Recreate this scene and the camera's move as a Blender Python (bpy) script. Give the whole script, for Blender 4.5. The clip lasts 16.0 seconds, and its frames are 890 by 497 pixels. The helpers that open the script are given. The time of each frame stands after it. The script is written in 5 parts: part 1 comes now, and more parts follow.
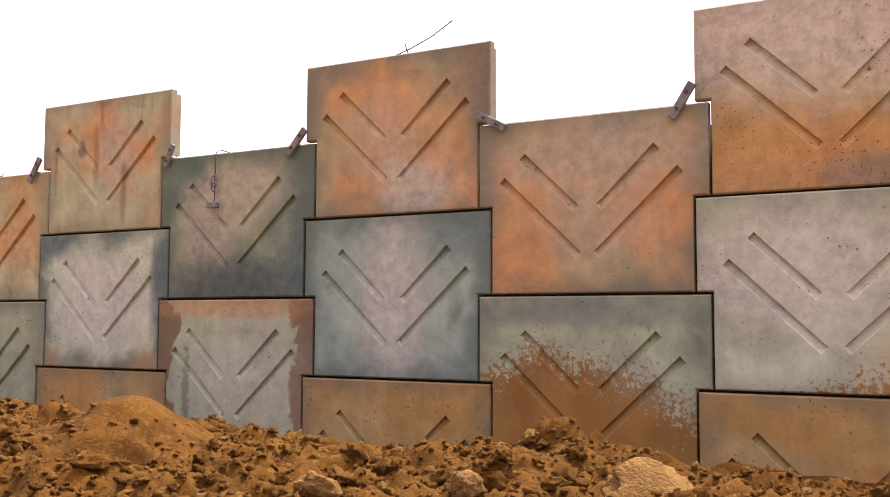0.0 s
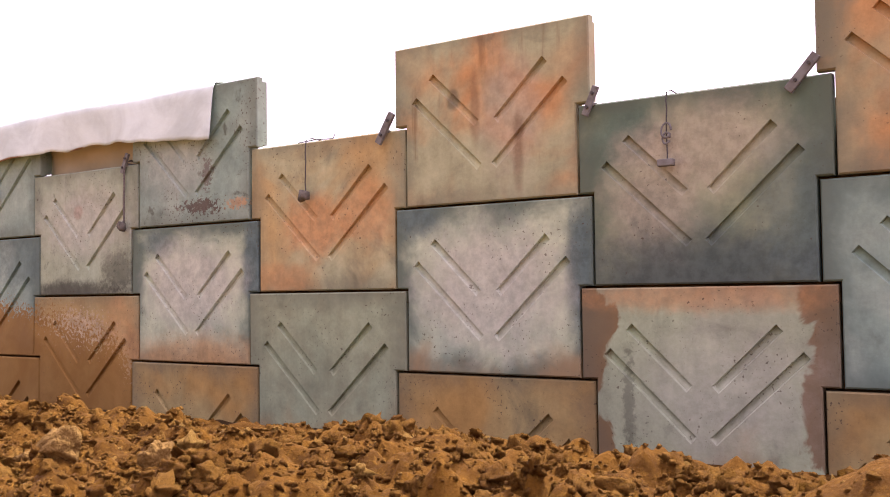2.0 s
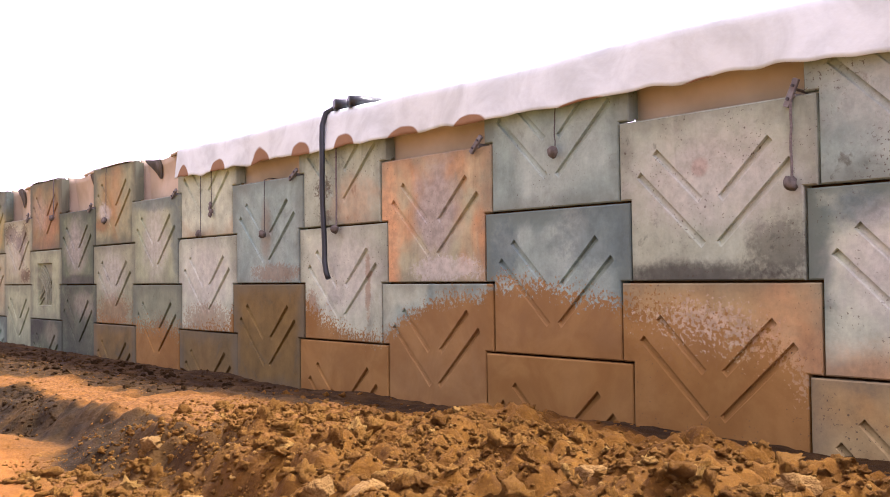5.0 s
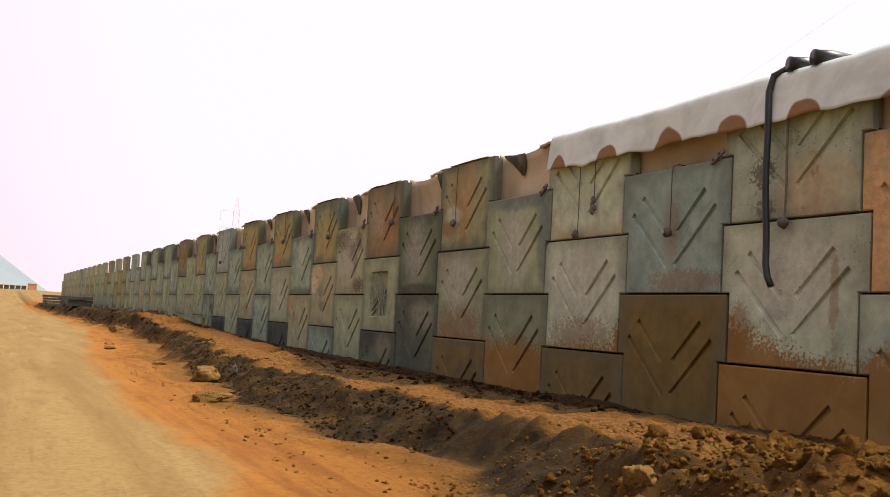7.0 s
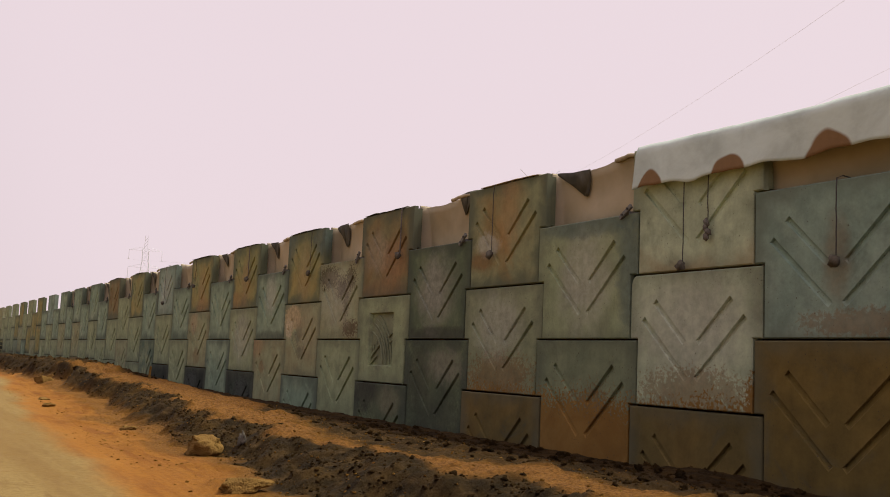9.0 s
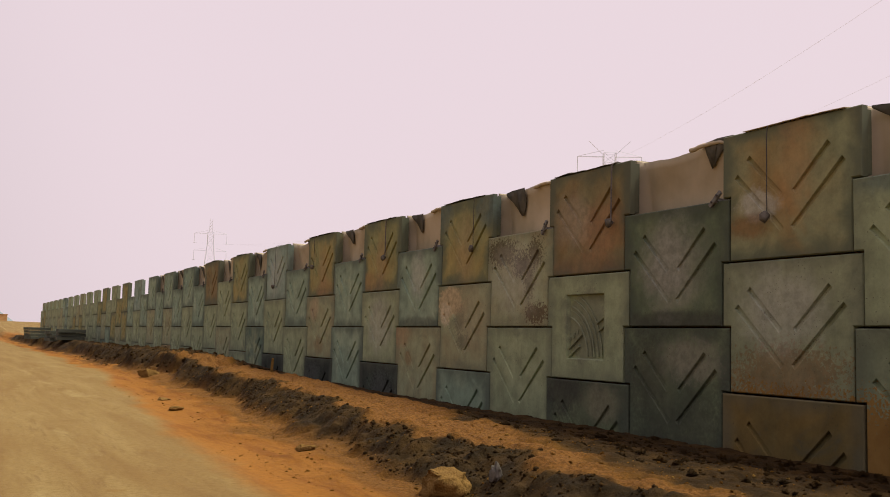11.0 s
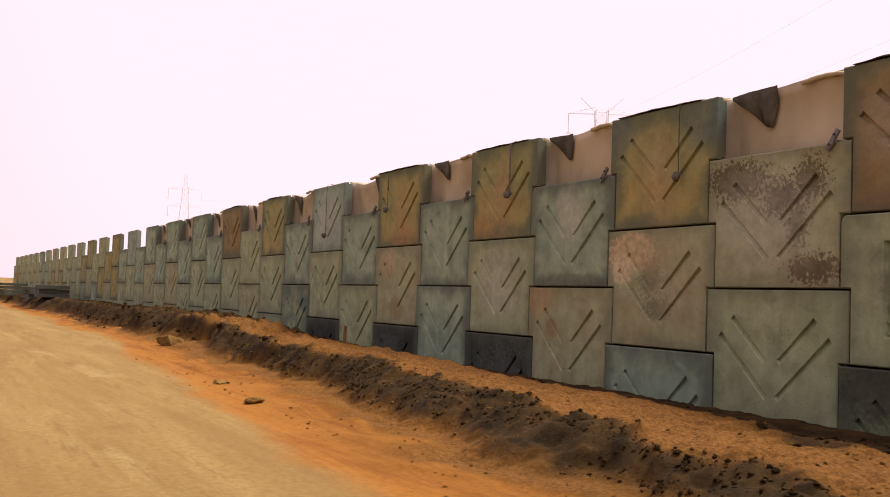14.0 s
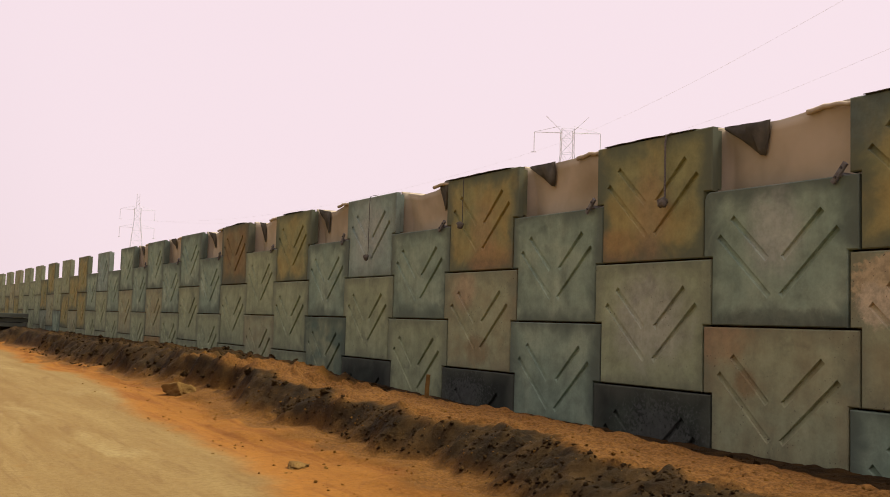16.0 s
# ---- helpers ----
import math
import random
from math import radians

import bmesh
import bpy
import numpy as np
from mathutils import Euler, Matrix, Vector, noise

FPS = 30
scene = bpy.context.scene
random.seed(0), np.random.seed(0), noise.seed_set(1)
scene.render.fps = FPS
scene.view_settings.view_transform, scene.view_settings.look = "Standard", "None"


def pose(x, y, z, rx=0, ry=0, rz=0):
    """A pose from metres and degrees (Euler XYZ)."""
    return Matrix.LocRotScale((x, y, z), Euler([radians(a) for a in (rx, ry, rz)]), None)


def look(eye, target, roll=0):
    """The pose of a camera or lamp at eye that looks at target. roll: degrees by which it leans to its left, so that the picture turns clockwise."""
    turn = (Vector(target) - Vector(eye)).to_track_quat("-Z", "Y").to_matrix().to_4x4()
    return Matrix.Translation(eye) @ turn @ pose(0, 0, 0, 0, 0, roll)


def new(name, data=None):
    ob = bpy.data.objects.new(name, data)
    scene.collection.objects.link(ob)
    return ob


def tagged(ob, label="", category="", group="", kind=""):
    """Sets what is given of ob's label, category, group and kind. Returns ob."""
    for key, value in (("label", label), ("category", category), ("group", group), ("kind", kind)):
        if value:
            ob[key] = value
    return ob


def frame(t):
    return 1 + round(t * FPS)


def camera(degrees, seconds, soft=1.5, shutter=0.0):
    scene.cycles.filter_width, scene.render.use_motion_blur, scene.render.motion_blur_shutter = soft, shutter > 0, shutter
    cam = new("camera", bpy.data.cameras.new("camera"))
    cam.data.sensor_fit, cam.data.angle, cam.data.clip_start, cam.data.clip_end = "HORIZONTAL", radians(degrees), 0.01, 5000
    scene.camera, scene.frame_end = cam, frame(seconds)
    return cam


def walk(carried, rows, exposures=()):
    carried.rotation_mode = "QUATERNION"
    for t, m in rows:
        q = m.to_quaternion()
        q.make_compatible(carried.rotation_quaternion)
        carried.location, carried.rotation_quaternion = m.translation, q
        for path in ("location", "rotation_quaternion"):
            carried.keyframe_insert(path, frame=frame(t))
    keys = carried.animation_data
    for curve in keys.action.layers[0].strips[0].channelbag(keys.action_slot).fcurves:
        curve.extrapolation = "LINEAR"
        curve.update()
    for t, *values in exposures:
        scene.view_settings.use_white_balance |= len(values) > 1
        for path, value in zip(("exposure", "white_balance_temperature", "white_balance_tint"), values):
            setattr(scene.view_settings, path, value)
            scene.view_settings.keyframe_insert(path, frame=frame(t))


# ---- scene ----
cam = camera(47.9, 16.0, soft=0.95)
PATH = [
    (0, (7.772, -7.707, 0.514), (6.789, -5.972, 0.662), 0.2),
    (0.5, (6.802, -7.643, 0.555), (5.769, -5.935, 0.677), 0.2),
    (1, (5.692, -7.545, 0.471), (4.618, -5.864, 0.614), 0.7),
    (1.5, (4.516, -7.527, 0.527), (3.426, -5.856, 0.658), 0.4),
    (2, (3.704, -7.35, 0.686), (2.564, -5.709, 0.782), -0.7),
    (2.5, (2.668, -7.327, 0.674), (1.5, -5.707, 0.767), -0.7),
    (3, (1.888, -7.296, 0.584), (0.667, -5.716, 0.693), -0.1),
    (3.5, (1.084, -7.348, 0.73), (-0.139, -5.767, 0.793), -0.7),
    (4, (0.086, -7.43, 0.717), (-1.302, -5.991, 0.778), -0.7),
    (4.5, (-0.652, -7.351, 0.707), (-2.101, -5.974, 0.77), -0.7),
    (5, (-1.504, -7.305, 0.823), (-3.037, -6.022, 0.879), -0.7),
    (7.5, (-5.459, -7.254, 0.229), (-7.289, -6.461, 0.382), 3.6),
    (8, (-6.269, -7.354, 0.326), (-8.046, -6.459, 0.532), 3.2),
    (8.5, (-7.137, -7.586, 0.387), (-8.848, -6.575, 0.608), 2.1),
    (9, (-8.023, -7.679, 0.366), (-9.754, -6.703, 0.596), 2.5),
    (9.5, (-8.825, -7.698, 0.565), (-10.595, -6.791, 0.773), 1.1),
    (10, (-10.009, -7.863, 0.621), (-11.817, -7.026, 0.798), 0.8),
    (12.5, (-14.585, -8.187, 0.331), (-16.297, -7.165, 0.479), 2.7),
    (13, (-15.798, -8.252, 0.419), (-17.493, -7.198, 0.534), 2.4),
    (13.5, (-16.699, -8.195, 0.498), (-18.427, -7.194, 0.613), 2.1),
    (14, (-17.769, -8.168, 0.494), (-19.534, -7.234, 0.598), 2.1),
    (14.5, (-18.869, -8.246, 0.587), (-20.631, -7.304, 0.688), 2.0),
    (15, (-19.879, -8.057, 0.74), (-21.633, -7.102, 0.857), 1.1),
    (15.5, (-21.212, -8.224, 0.672), (-22.97, -7.279, 0.804), 1.9),
    (16, (-22.279, -8.209, 0.696), (-23.996, -7.195, 0.844), 1.7),
]

EXPOSURES = [(0, 1.16, 6250, 21), (2.0, 1.27, 6050, 22), (3.5, 1.43, 5900, 23), (4.5, 1.52, 5800, 24), (5.2, 1.42, 5750, 23), (7.3, 0.08, 6500, 5), (9.0, -0.25, 6550, 1), (10.2, -0.32, 6550, 2), (12.3, -0.04, 6650, 6),
             (13.5, 0.18, 6850, 16), (14.5, 0.11, 6750, 11), (16.0, -0.11, 6600, 4)]
walk(cam, [(t, look(e, a, r)) for t, e, a, r in PATH], EXPOSURES)

# ---- world and sun ----
SUN_EL, SUN_AZ = radians(59), radians(12)   # behind the wall, high; azimuth from +y towards +x
world = bpy.data.worlds.new("hazy_sky")
scene.world = world
world.use_nodes = True
wn, wl = world.node_tree.nodes, world.node_tree.links
sky = wn.new("ShaderNodeTexSky")
sky.sky_type, sky.sun_disc = "NISHITA", False
sky.sun_elevation, sky.sun_rotation = SUN_EL, SUN_AZ
sky.dust_density, sky.air_density, sky.ozone_density = 6.0, 1.0, 1.0
back = wn["Background"]
scaled = wn.new("ShaderNodeMix")
scaled.data_type, scaled.blend_type = "RGBA", "MIX"
scaled.inputs["Factor"].default_value = 0.93          # thick white dust haze over the clear sky
wl.new(sky.outputs["Color"], scaled.inputs["A"])
scaled.inputs["B"].default_value = (10.55, 8.6, 9.65, 1)
# haze scatters forward: the half of the sky round the sun is brighter than the half away from it
where = wn.new("ShaderNodeTexCoord")
toward = wn.new("ShaderNodeVectorMath")
toward.operation = "DOT_PRODUCT"
toward.inputs[1].default_value = (math.sin(SUN_AZ), math.cos(SUN_AZ), 0.35)
wl.new(where.outputs["Generated"], toward.inputs[0])
glow = wn.new("ShaderNodeMapRange")
glow.interpolation_type = "SMOOTHSTEP"
for key, val in (("From Min", -0.9), ("From Max", 0.05), ("To Min", 0.0), ("To Max", 1.0)):
    glow.inputs[key].default_value = val
wl.new(toward.outputs["Value"], glow.inputs["Value"])
side = wn.new("ShaderNodeMix")
side.data_type = "RGBA"
side.inputs["A"].default_value = (0.26, 0.288, 0.26, 1)      # greyer and cooler away from the sun
side.inputs["B"].default_value = (1.02, 1.0, 1.0, 1)
wl.new(glow.outputs["Result"], side.inputs["Factor"])
lit = wn.new("ShaderNodeVectorMath")
lit.operation = "MULTIPLY"
wl.new(scaled.outputs["Result"], lit.inputs[0])
wl.new(side.outputs["Result"], lit.inputs[1])
wl.new(lit.outputs["Vector"], back.inputs["Color"])
back.inputs["Strength"].default_value = 0.1
sun = new("sun", bpy.data.lights.new("sun", "SUN"))
sun.data.energy, sun.data.angle, sun.data.color = 5.0, radians(20), (1.0, 0.9, 0.74)
sd = Vector((math.cos(SUN_EL) * math.sin(SUN_AZ), math.cos(SUN_EL) * math.cos(SUN_AZ), math.sin(SUN_EL)))
sun.matrix_world = look(sd * 60, (0, 0, 0))

# ---- sizes of the wall ----
P, H, LIP, THICK, GAP = 1.9, 1.5, 0.063, 0.18, 0.011
FIRST, LAST = -62, 7                   # columns


# ---- materials ----
def nodes_of(name):
    m = bpy.data.materials.new(name)
    m.use_nodes = True
    nt = m.node_tree
    return m, nt.nodes, nt.links, nt.nodes["Principled BSDF"]


def noise_node(n, l, vec, scale, detail=4.0, rough=0.55, dist=0.0):
    t = n.new("ShaderNodeTexNoise")
    t.inputs["Scale"].default_value, t.inputs["Detail"].default_value = scale, detail
    t.inputs["Roughness"].default_value, t.inputs["Distortion"].default_value = rough, dist
    if vec:
        l.new(vec, t.inputs["Vector"])
    return t.outputs["Fac"]


def ramp(n, l, src, lo, hi):
    r = n.new("ShaderNodeMapRange")
    r.interpolation_type = "SMOOTHSTEP"
    r.inputs["From Min"].default_value, r.inputs["From Max"].default_value = lo, hi
    l.new(src, r.inputs["Value"])
    return r.outputs["Result"]


def blend(n, l, fac, a, b, kind="MIX"):
    x = n.new("ShaderNodeMix")
    x.data_type, x.blend_type = "RGBA", kind
    for key, val in (("Factor", fac), ("A", a), ("B", b)):
        if isinstance(val, (int, float)):
            x.inputs[key].default_value = val
        elif isinstance(val, tuple):
            x.inputs[key].default_value = (*val, 1)
        else:
            l.new(val, x.inputs[key])
    return x.outputs["Result"]


def calc(n, l, op, a, b=0.0):
    x = n.new("ShaderNodeMath")
    x.operation = op
    for i, v in enumerate((a, b)):
        if isinstance(v, (int, float)):
            x.inputs[i].default_value = v
        else:
            l.new(v, x.inputs[i])
    return x.outputs[0]


def bump(n, l, bsdf, height, strength, dist):
    b = n.new("ShaderNodeBump")
    b.inputs["Strength"].default_value, b.inputs["Distance"].default_value = strength, dist
    l.new(height, b.inputs["Height"])
    l.new(b.outputs["Normal"], bsdf.inputs["Normal"])


def plain(name, a, b, scale=6.0, rough=0.8, metal=0.0, relief=0.3, dist=0.01):
    """Two tones of one surface by noise, with fine relief."""
    m, n, l, s = nodes_of(name)
    geo = n.new("ShaderNodeNewGeometry").outputs["Position"]
    f = ramp(n, l, noise_node(n, l, geo, scale), 0.3, 0.7)
    l.new(blend(n, l, f, a, b), s.inputs["Base Color"])
    s.inputs["Roughness"].default_value, s.inputs["Metallic"].default_value = rough, metal
    bump(n, l, s, noise_node(n, l, geo, scale * 8, 6.0), relief, dist)
    if rough > 0.85:
        s.inputs["Specular IOR Level"].default_value = 0.12          # dusty
    return m


MUD, MUD_DRY = (0.235, 0.118, 0.022), (0.32, 0.178, 0.043)
DUST = (0.33, 0.22, 0.10)
GRIME = (0.875, 1.07, 0.82)             # years of site dust on every panel
# how high thrown mud stands on the wall along its length: (x, z)
MUD_LINE = [(-24, -1), (-21, -0.5), (-20.8, 0.1), (-19, 0.05), (-17.2, 0.0), (-15.35, 0.12), (-15.15, 0.7), (-13.4, 0.78), (-13.2, 0.45), (-12.7, 0.33), (-12.2, 0.15), (-11.5, 0.05), (-11.2, 0.22), (-10.9, 0.42),
            (-10.4, 0.58), (-9.6, 0.64), (-9.4, 0.8), (-8.5, 0.72), (-7.7, 0.56), (-7.4, 0.52), (-6.6, 0.34), (-6.0, 0.2), (-5.6, -0.3), (3.0, -0.5), (3.9, 0.1), (4.4, 0.28), (5.0, 0.02), (5.6, -0.2), (6.2, -0.1), (7.0, 0.16), (7.6, 0.25)]


def concrete(name, base, tint, tint_at=0.5, edge=None, mud=0.0, dust=0.0, spots=0.0, streak=None, rust=None, sides=False, rust_scale=2.6, rust_at=0.53, foot=0.0, blobs=()):
    """Cast concrete. tint: second tone in broad blotches; edge: tone of the damp rim; mud: how far drops of thrown mud scatter over the mud line;
    dust: how much red dust lies on it; spots: small dark specks; streak: tone of runs; rust: tone of patches;
    blobs: stains of their own shape, (x, z, half width, half height, tone, strength, softness, grain)."""
    base, tint, edge, streak, rust = [c and tuple(a * b for a, b in zip(c, GRIME)) for c in (base, tint, edge, streak, rust)]
    m, n, l, s = nodes_of(name)
    rnd = n.new("ShaderNodeObjectInfo").outputs["Random"]
    tc = n.new("ShaderNodeTexCoord").outputs["Object"]
    shift = n.new("ShaderNodeVectorMath")
    shift.operation = "ADD"
    comb = n.new("ShaderNodeCombineXYZ")
    l.new(calc(n, l, "MULTIPLY", rnd, 37.0), comb.inputs[0])
    l.new(calc(n, l, "MULTIPLY", rnd, 71.0), comb.inputs[2])
    l.new(tc, shift.inputs[0])
    l.new(comb.outputs[0], shift.inputs[1])
    v = shift.outputs[0]
    sep = n.new("ShaderNodeSeparateXYZ")
    l.new(tc, sep.inputs[0])
    big = noise_node(n, l, v, 1.1, 4.0, 0.5, 0.7)
    col = blend(n, l, ramp(n, l, big, tint_at - 0.16, tint_at + 0.16), base, tint)
    mid = noise_node(n, l, v, 4.0, 5.0, 0.58)
    shade = n.new("ShaderNodeMapRange")
    shade.inputs["From Min"].default_value, shade.inputs["From Max"].default_value = 0.25, 0.75
    shade.inputs["To Min"].default_value, shade.inputs["To Max"].default_value = 0.72, 1.25
    pits = calc(n, l, "MULTIPLY", calc(n, l, "SUBTRACT", noise_node(n, l, v, 30.0, 5.0, 0.75), 0.5), 0.45)
    run = n.new("ShaderNodeMapping")
    run.inputs["Scale"].default_value = (9, 9, 0.8)
    l.new(v, run.inputs["Vector"])
    runs = calc(n, l, "MULTIPLY", calc(n, l, "SUBTRACT", noise_node(n, l, run.outputs[0], 1.0, 4.0, 0.6, 0.2), 0.5), 0.28)
    l.new(calc(n, l, "ADD", calc(n, l, "ADD", mid, pits), runs), shade.inputs["Value"])
    hsv = n.new("ShaderNodeHueSaturation")
    l.new(shade.outputs[0], hsv.inputs["Value"])
    l.new(col, hsv.inputs["Color"])
    col = hsv.outputs["Color"]
    wob = calc(n, l, "MULTIPLY", calc(n, l, "SUBTRACT", noise_node(n, l, v, 2.0, 5.0, 0.55, 0.5), 0.5), 0.9)
    grime = ramp(n, l, noise_node(n, l, v, 1.7, 7.0, 0.62, 0.8), 0.53, 0.80)
    col = blend(n, l, calc(n, l, "MULTIPLY", grime, 0.62), col, (0.075, 0.088, 0.068))
    ax = calc(n, l, "ABSOLUTE", sep.outputs[0])
    az = calc(n, l, "ABSOLUTE", calc(n, l, "SUBTRACT", sep.outputs[2], 0.75))
    rim = calc(n, l, "MAXIMUM", calc(n, l, "SUBTRACT", ax, 0.2), az)
    if edge:
        inner = calc(n, l, "SUBTRACT", ax, 0.2) if sides else rim
        f = ramp(n, l, calc(n, l, "ADD", inner, wob), *((0.56, 0.62) if sides else (0.45, 0.80)))
        col = blend(n, l, calc(n, l, "MULTIPLY", f, 0.88), col, edge)
    f = ramp(n, l, calc(n, l, "ADD", rim, calc(n, l, "MULTIPLY", wob, 0.5)), 0.50, 0.82)
    col = blend(n, l, calc(n, l, "MULTIPLY", f, 0.52), col, (0.11, 0.12, 0.09))
    if rust:
        f = ramp(n, l, noise_node(n, l, v, rust_scale, 7.0, 0.66, 0.4), rust_at, rust_at + 0.09)
        col = blend(n, l, calc(n, l, "MULTIPLY", f, 0.7), col, rust)
    if streak:
        st = n.new("ShaderNodeMapping")
        st.inputs["Scale"].default_value = (7, 7, 0.8)
        l.new(v, st.inputs["Vector"])
        f = ramp(n, l, noise_node(n, l, st.outputs[0], 1.0, 5.0, 0.6, 0.3), 0.52, 0.70)
        f = calc(n, l, "MULTIPLY", f, ramp(n, l, noise_node(n, l, v, 1.7, 3.0), 0.45, 0.62))
        col = blend(n, l, calc(n, l, "MULTIPLY", f, 0.6), col, streak)
    if foot:
        low = calc(n, l, "ADD", calc(n, l, "SUBTRACT", 0.30, sep.outputs[2]), calc(n, l, "MULTIPLY", calc(n, l, "SUBTRACT", noise_node(n, l, v, 1.2, 5.0, 0.55, 0.6), 0.5), 1.6))
        col = blend(n, l, calc(n, l, "MULTIPLY", ramp(n, l, low, 0.0, 0.5), foot), col, (0.45, 0.27, 0.11))
    if dust:
        f = ramp(n, l, noise_node(n, l, v, 1.9, 6.0, 0.6, 0.5), 0.35, 0.75)
        col = blend(n, l, calc(n, l, "MULTIPLY", f, dust), col, DUST)
    for bx, bz, rx, rz, tone, much, soft, grain in blobs:
        dx = calc(n, l, "DIVIDE", calc(n, l, "SUBTRACT", sep.outputs[0], bx), rx)
        dz = calc(n, l, "DIVIDE", calc(n, l, "SUBTRACT", sep.outputs[2], bz), rz)
        d = calc(n, l, "SQRT", calc(n, l, "ADD", calc(n, l, "MULTIPLY", dx, dx), calc(n, l, "MULTIPLY", dz, dz)))
        d = calc(n, l, "ADD", d, calc(n, l, "MULTIPLY", calc(n, l, "SUBTRACT", noise_node(n, l, v, 3.2, 7.0, 0.66, 0.4), 0.5), 1.4))
        if grain:
            d = calc(n, l, "ADD", d, calc(n, l, "MULTIPLY", calc(n, l, "SUBTRACT", noise_node(n, l, v, 21.0, 6.0, 0.66, 0.3), 0.5), grain))
        tone = blend(n, l, ramp(n, l, noise_node(n, l, v, 9.0, 6.0, 0.7), 0.35, 0.65), tuple(0.75 * k for k in tone), tuple(1.2 * k for k in tone))
        f = calc(n, l, "SUBTRACT", 1.0, ramp(n, l, d, 1.0 - soft, 1.0 + soft))
        col = blend(n, l, calc(n, l, "MULTIPLY", f, much), col, tone)
    if mud:
        geo = n.new("ShaderNodeNewGeometry").outputs["Position"]
        pos = n.new("ShaderNodeSeparateXYZ")
        l.new(geo, pos.inputs[0])
        line = n.new("ShaderNodeValToRGB")
        els = line.color_ramp.elements
        for k, (x, z) in enumerate(MUD_LINE):
            e = els[k] if k < 2 else els.new((x + 24) / 34)
            e.position, e.color = (x + 24) / 34, ((z + 1) / 2,) * 3 + (1,)
        l.new(calc(n, l, "DIVIDE", calc(n, l, "ADD", pos.outputs[0], 24.0), 34.0), line.inputs["Fac"])
        top = calc(n, l, "SUBTRACT", calc(n, l, "MULTIPLY", line.outputs["Color"], 2.0), 1.0)
        broad = calc(n, l, "MULTIPLY", calc(n, l, "SUBTRACT", noise_node(n, l, geo, 2.4, 3.0), 0.5), 0.3)
        drops = calc(n, l, "MULTIPLY", calc(n, l, "SUBTRACT", noise_node(n, l, geo, 24.0, 4.0, 0.6), 0.5), mud)
        lvl = calc(n, l, "SUBTRACT", calc(n, l, "ADD", calc(n, l, "ADD", broad, drops), top), pos.outputs[2])
        tone = blend(n, l, ramp(n, l, noise_node(n, l, geo, 1.6, 6.0, 0.6, 0.5), 0.35, 0.7), MUD, MUD_DRY)
        col = blend(n, l, calc(n, l, "MULTIPLY", ramp(n, l, lvl, -0.06, 0.10), 0.93), col, tone)
    if spots:
        f = ramp(n, l, noise_node(n, l, v, 34.0, 2.0, 0.5), 0.69 - spots, 0.72 - spots)
        gate = ramp(n, l, noise_node(n, l, v, 2.2, 3.0), 0.45, 0.6)
        col = blend(n, l, calc(n, l, "MULTIPLY", calc(n, l, "MULTIPLY", f, gate), 0.8), col, (0.08, 0.06, 0.04))
    l.new(col, s.inputs["Base Color"])
    s.inputs["Roughness"].default_value = 0.8
    s.inputs["Specular IOR Level"].default_value = 0.3
    bump(n, l, s, calc(n, l, "ADD", noise_node(n, l, v, 45.0, 6.0, 0.7), calc(n, l, "MULTIPLY", mid, 1.5)), 0.18, 0.008)
    return m


RECIPES = {}


def tone(name, *colours, **more):
    """A concrete that several panels share; its recipe is kept for the panels with stains of their own."""
    made = concrete(name, *colours, **more)
    RECIPES[name] = (colours, more)
    return made


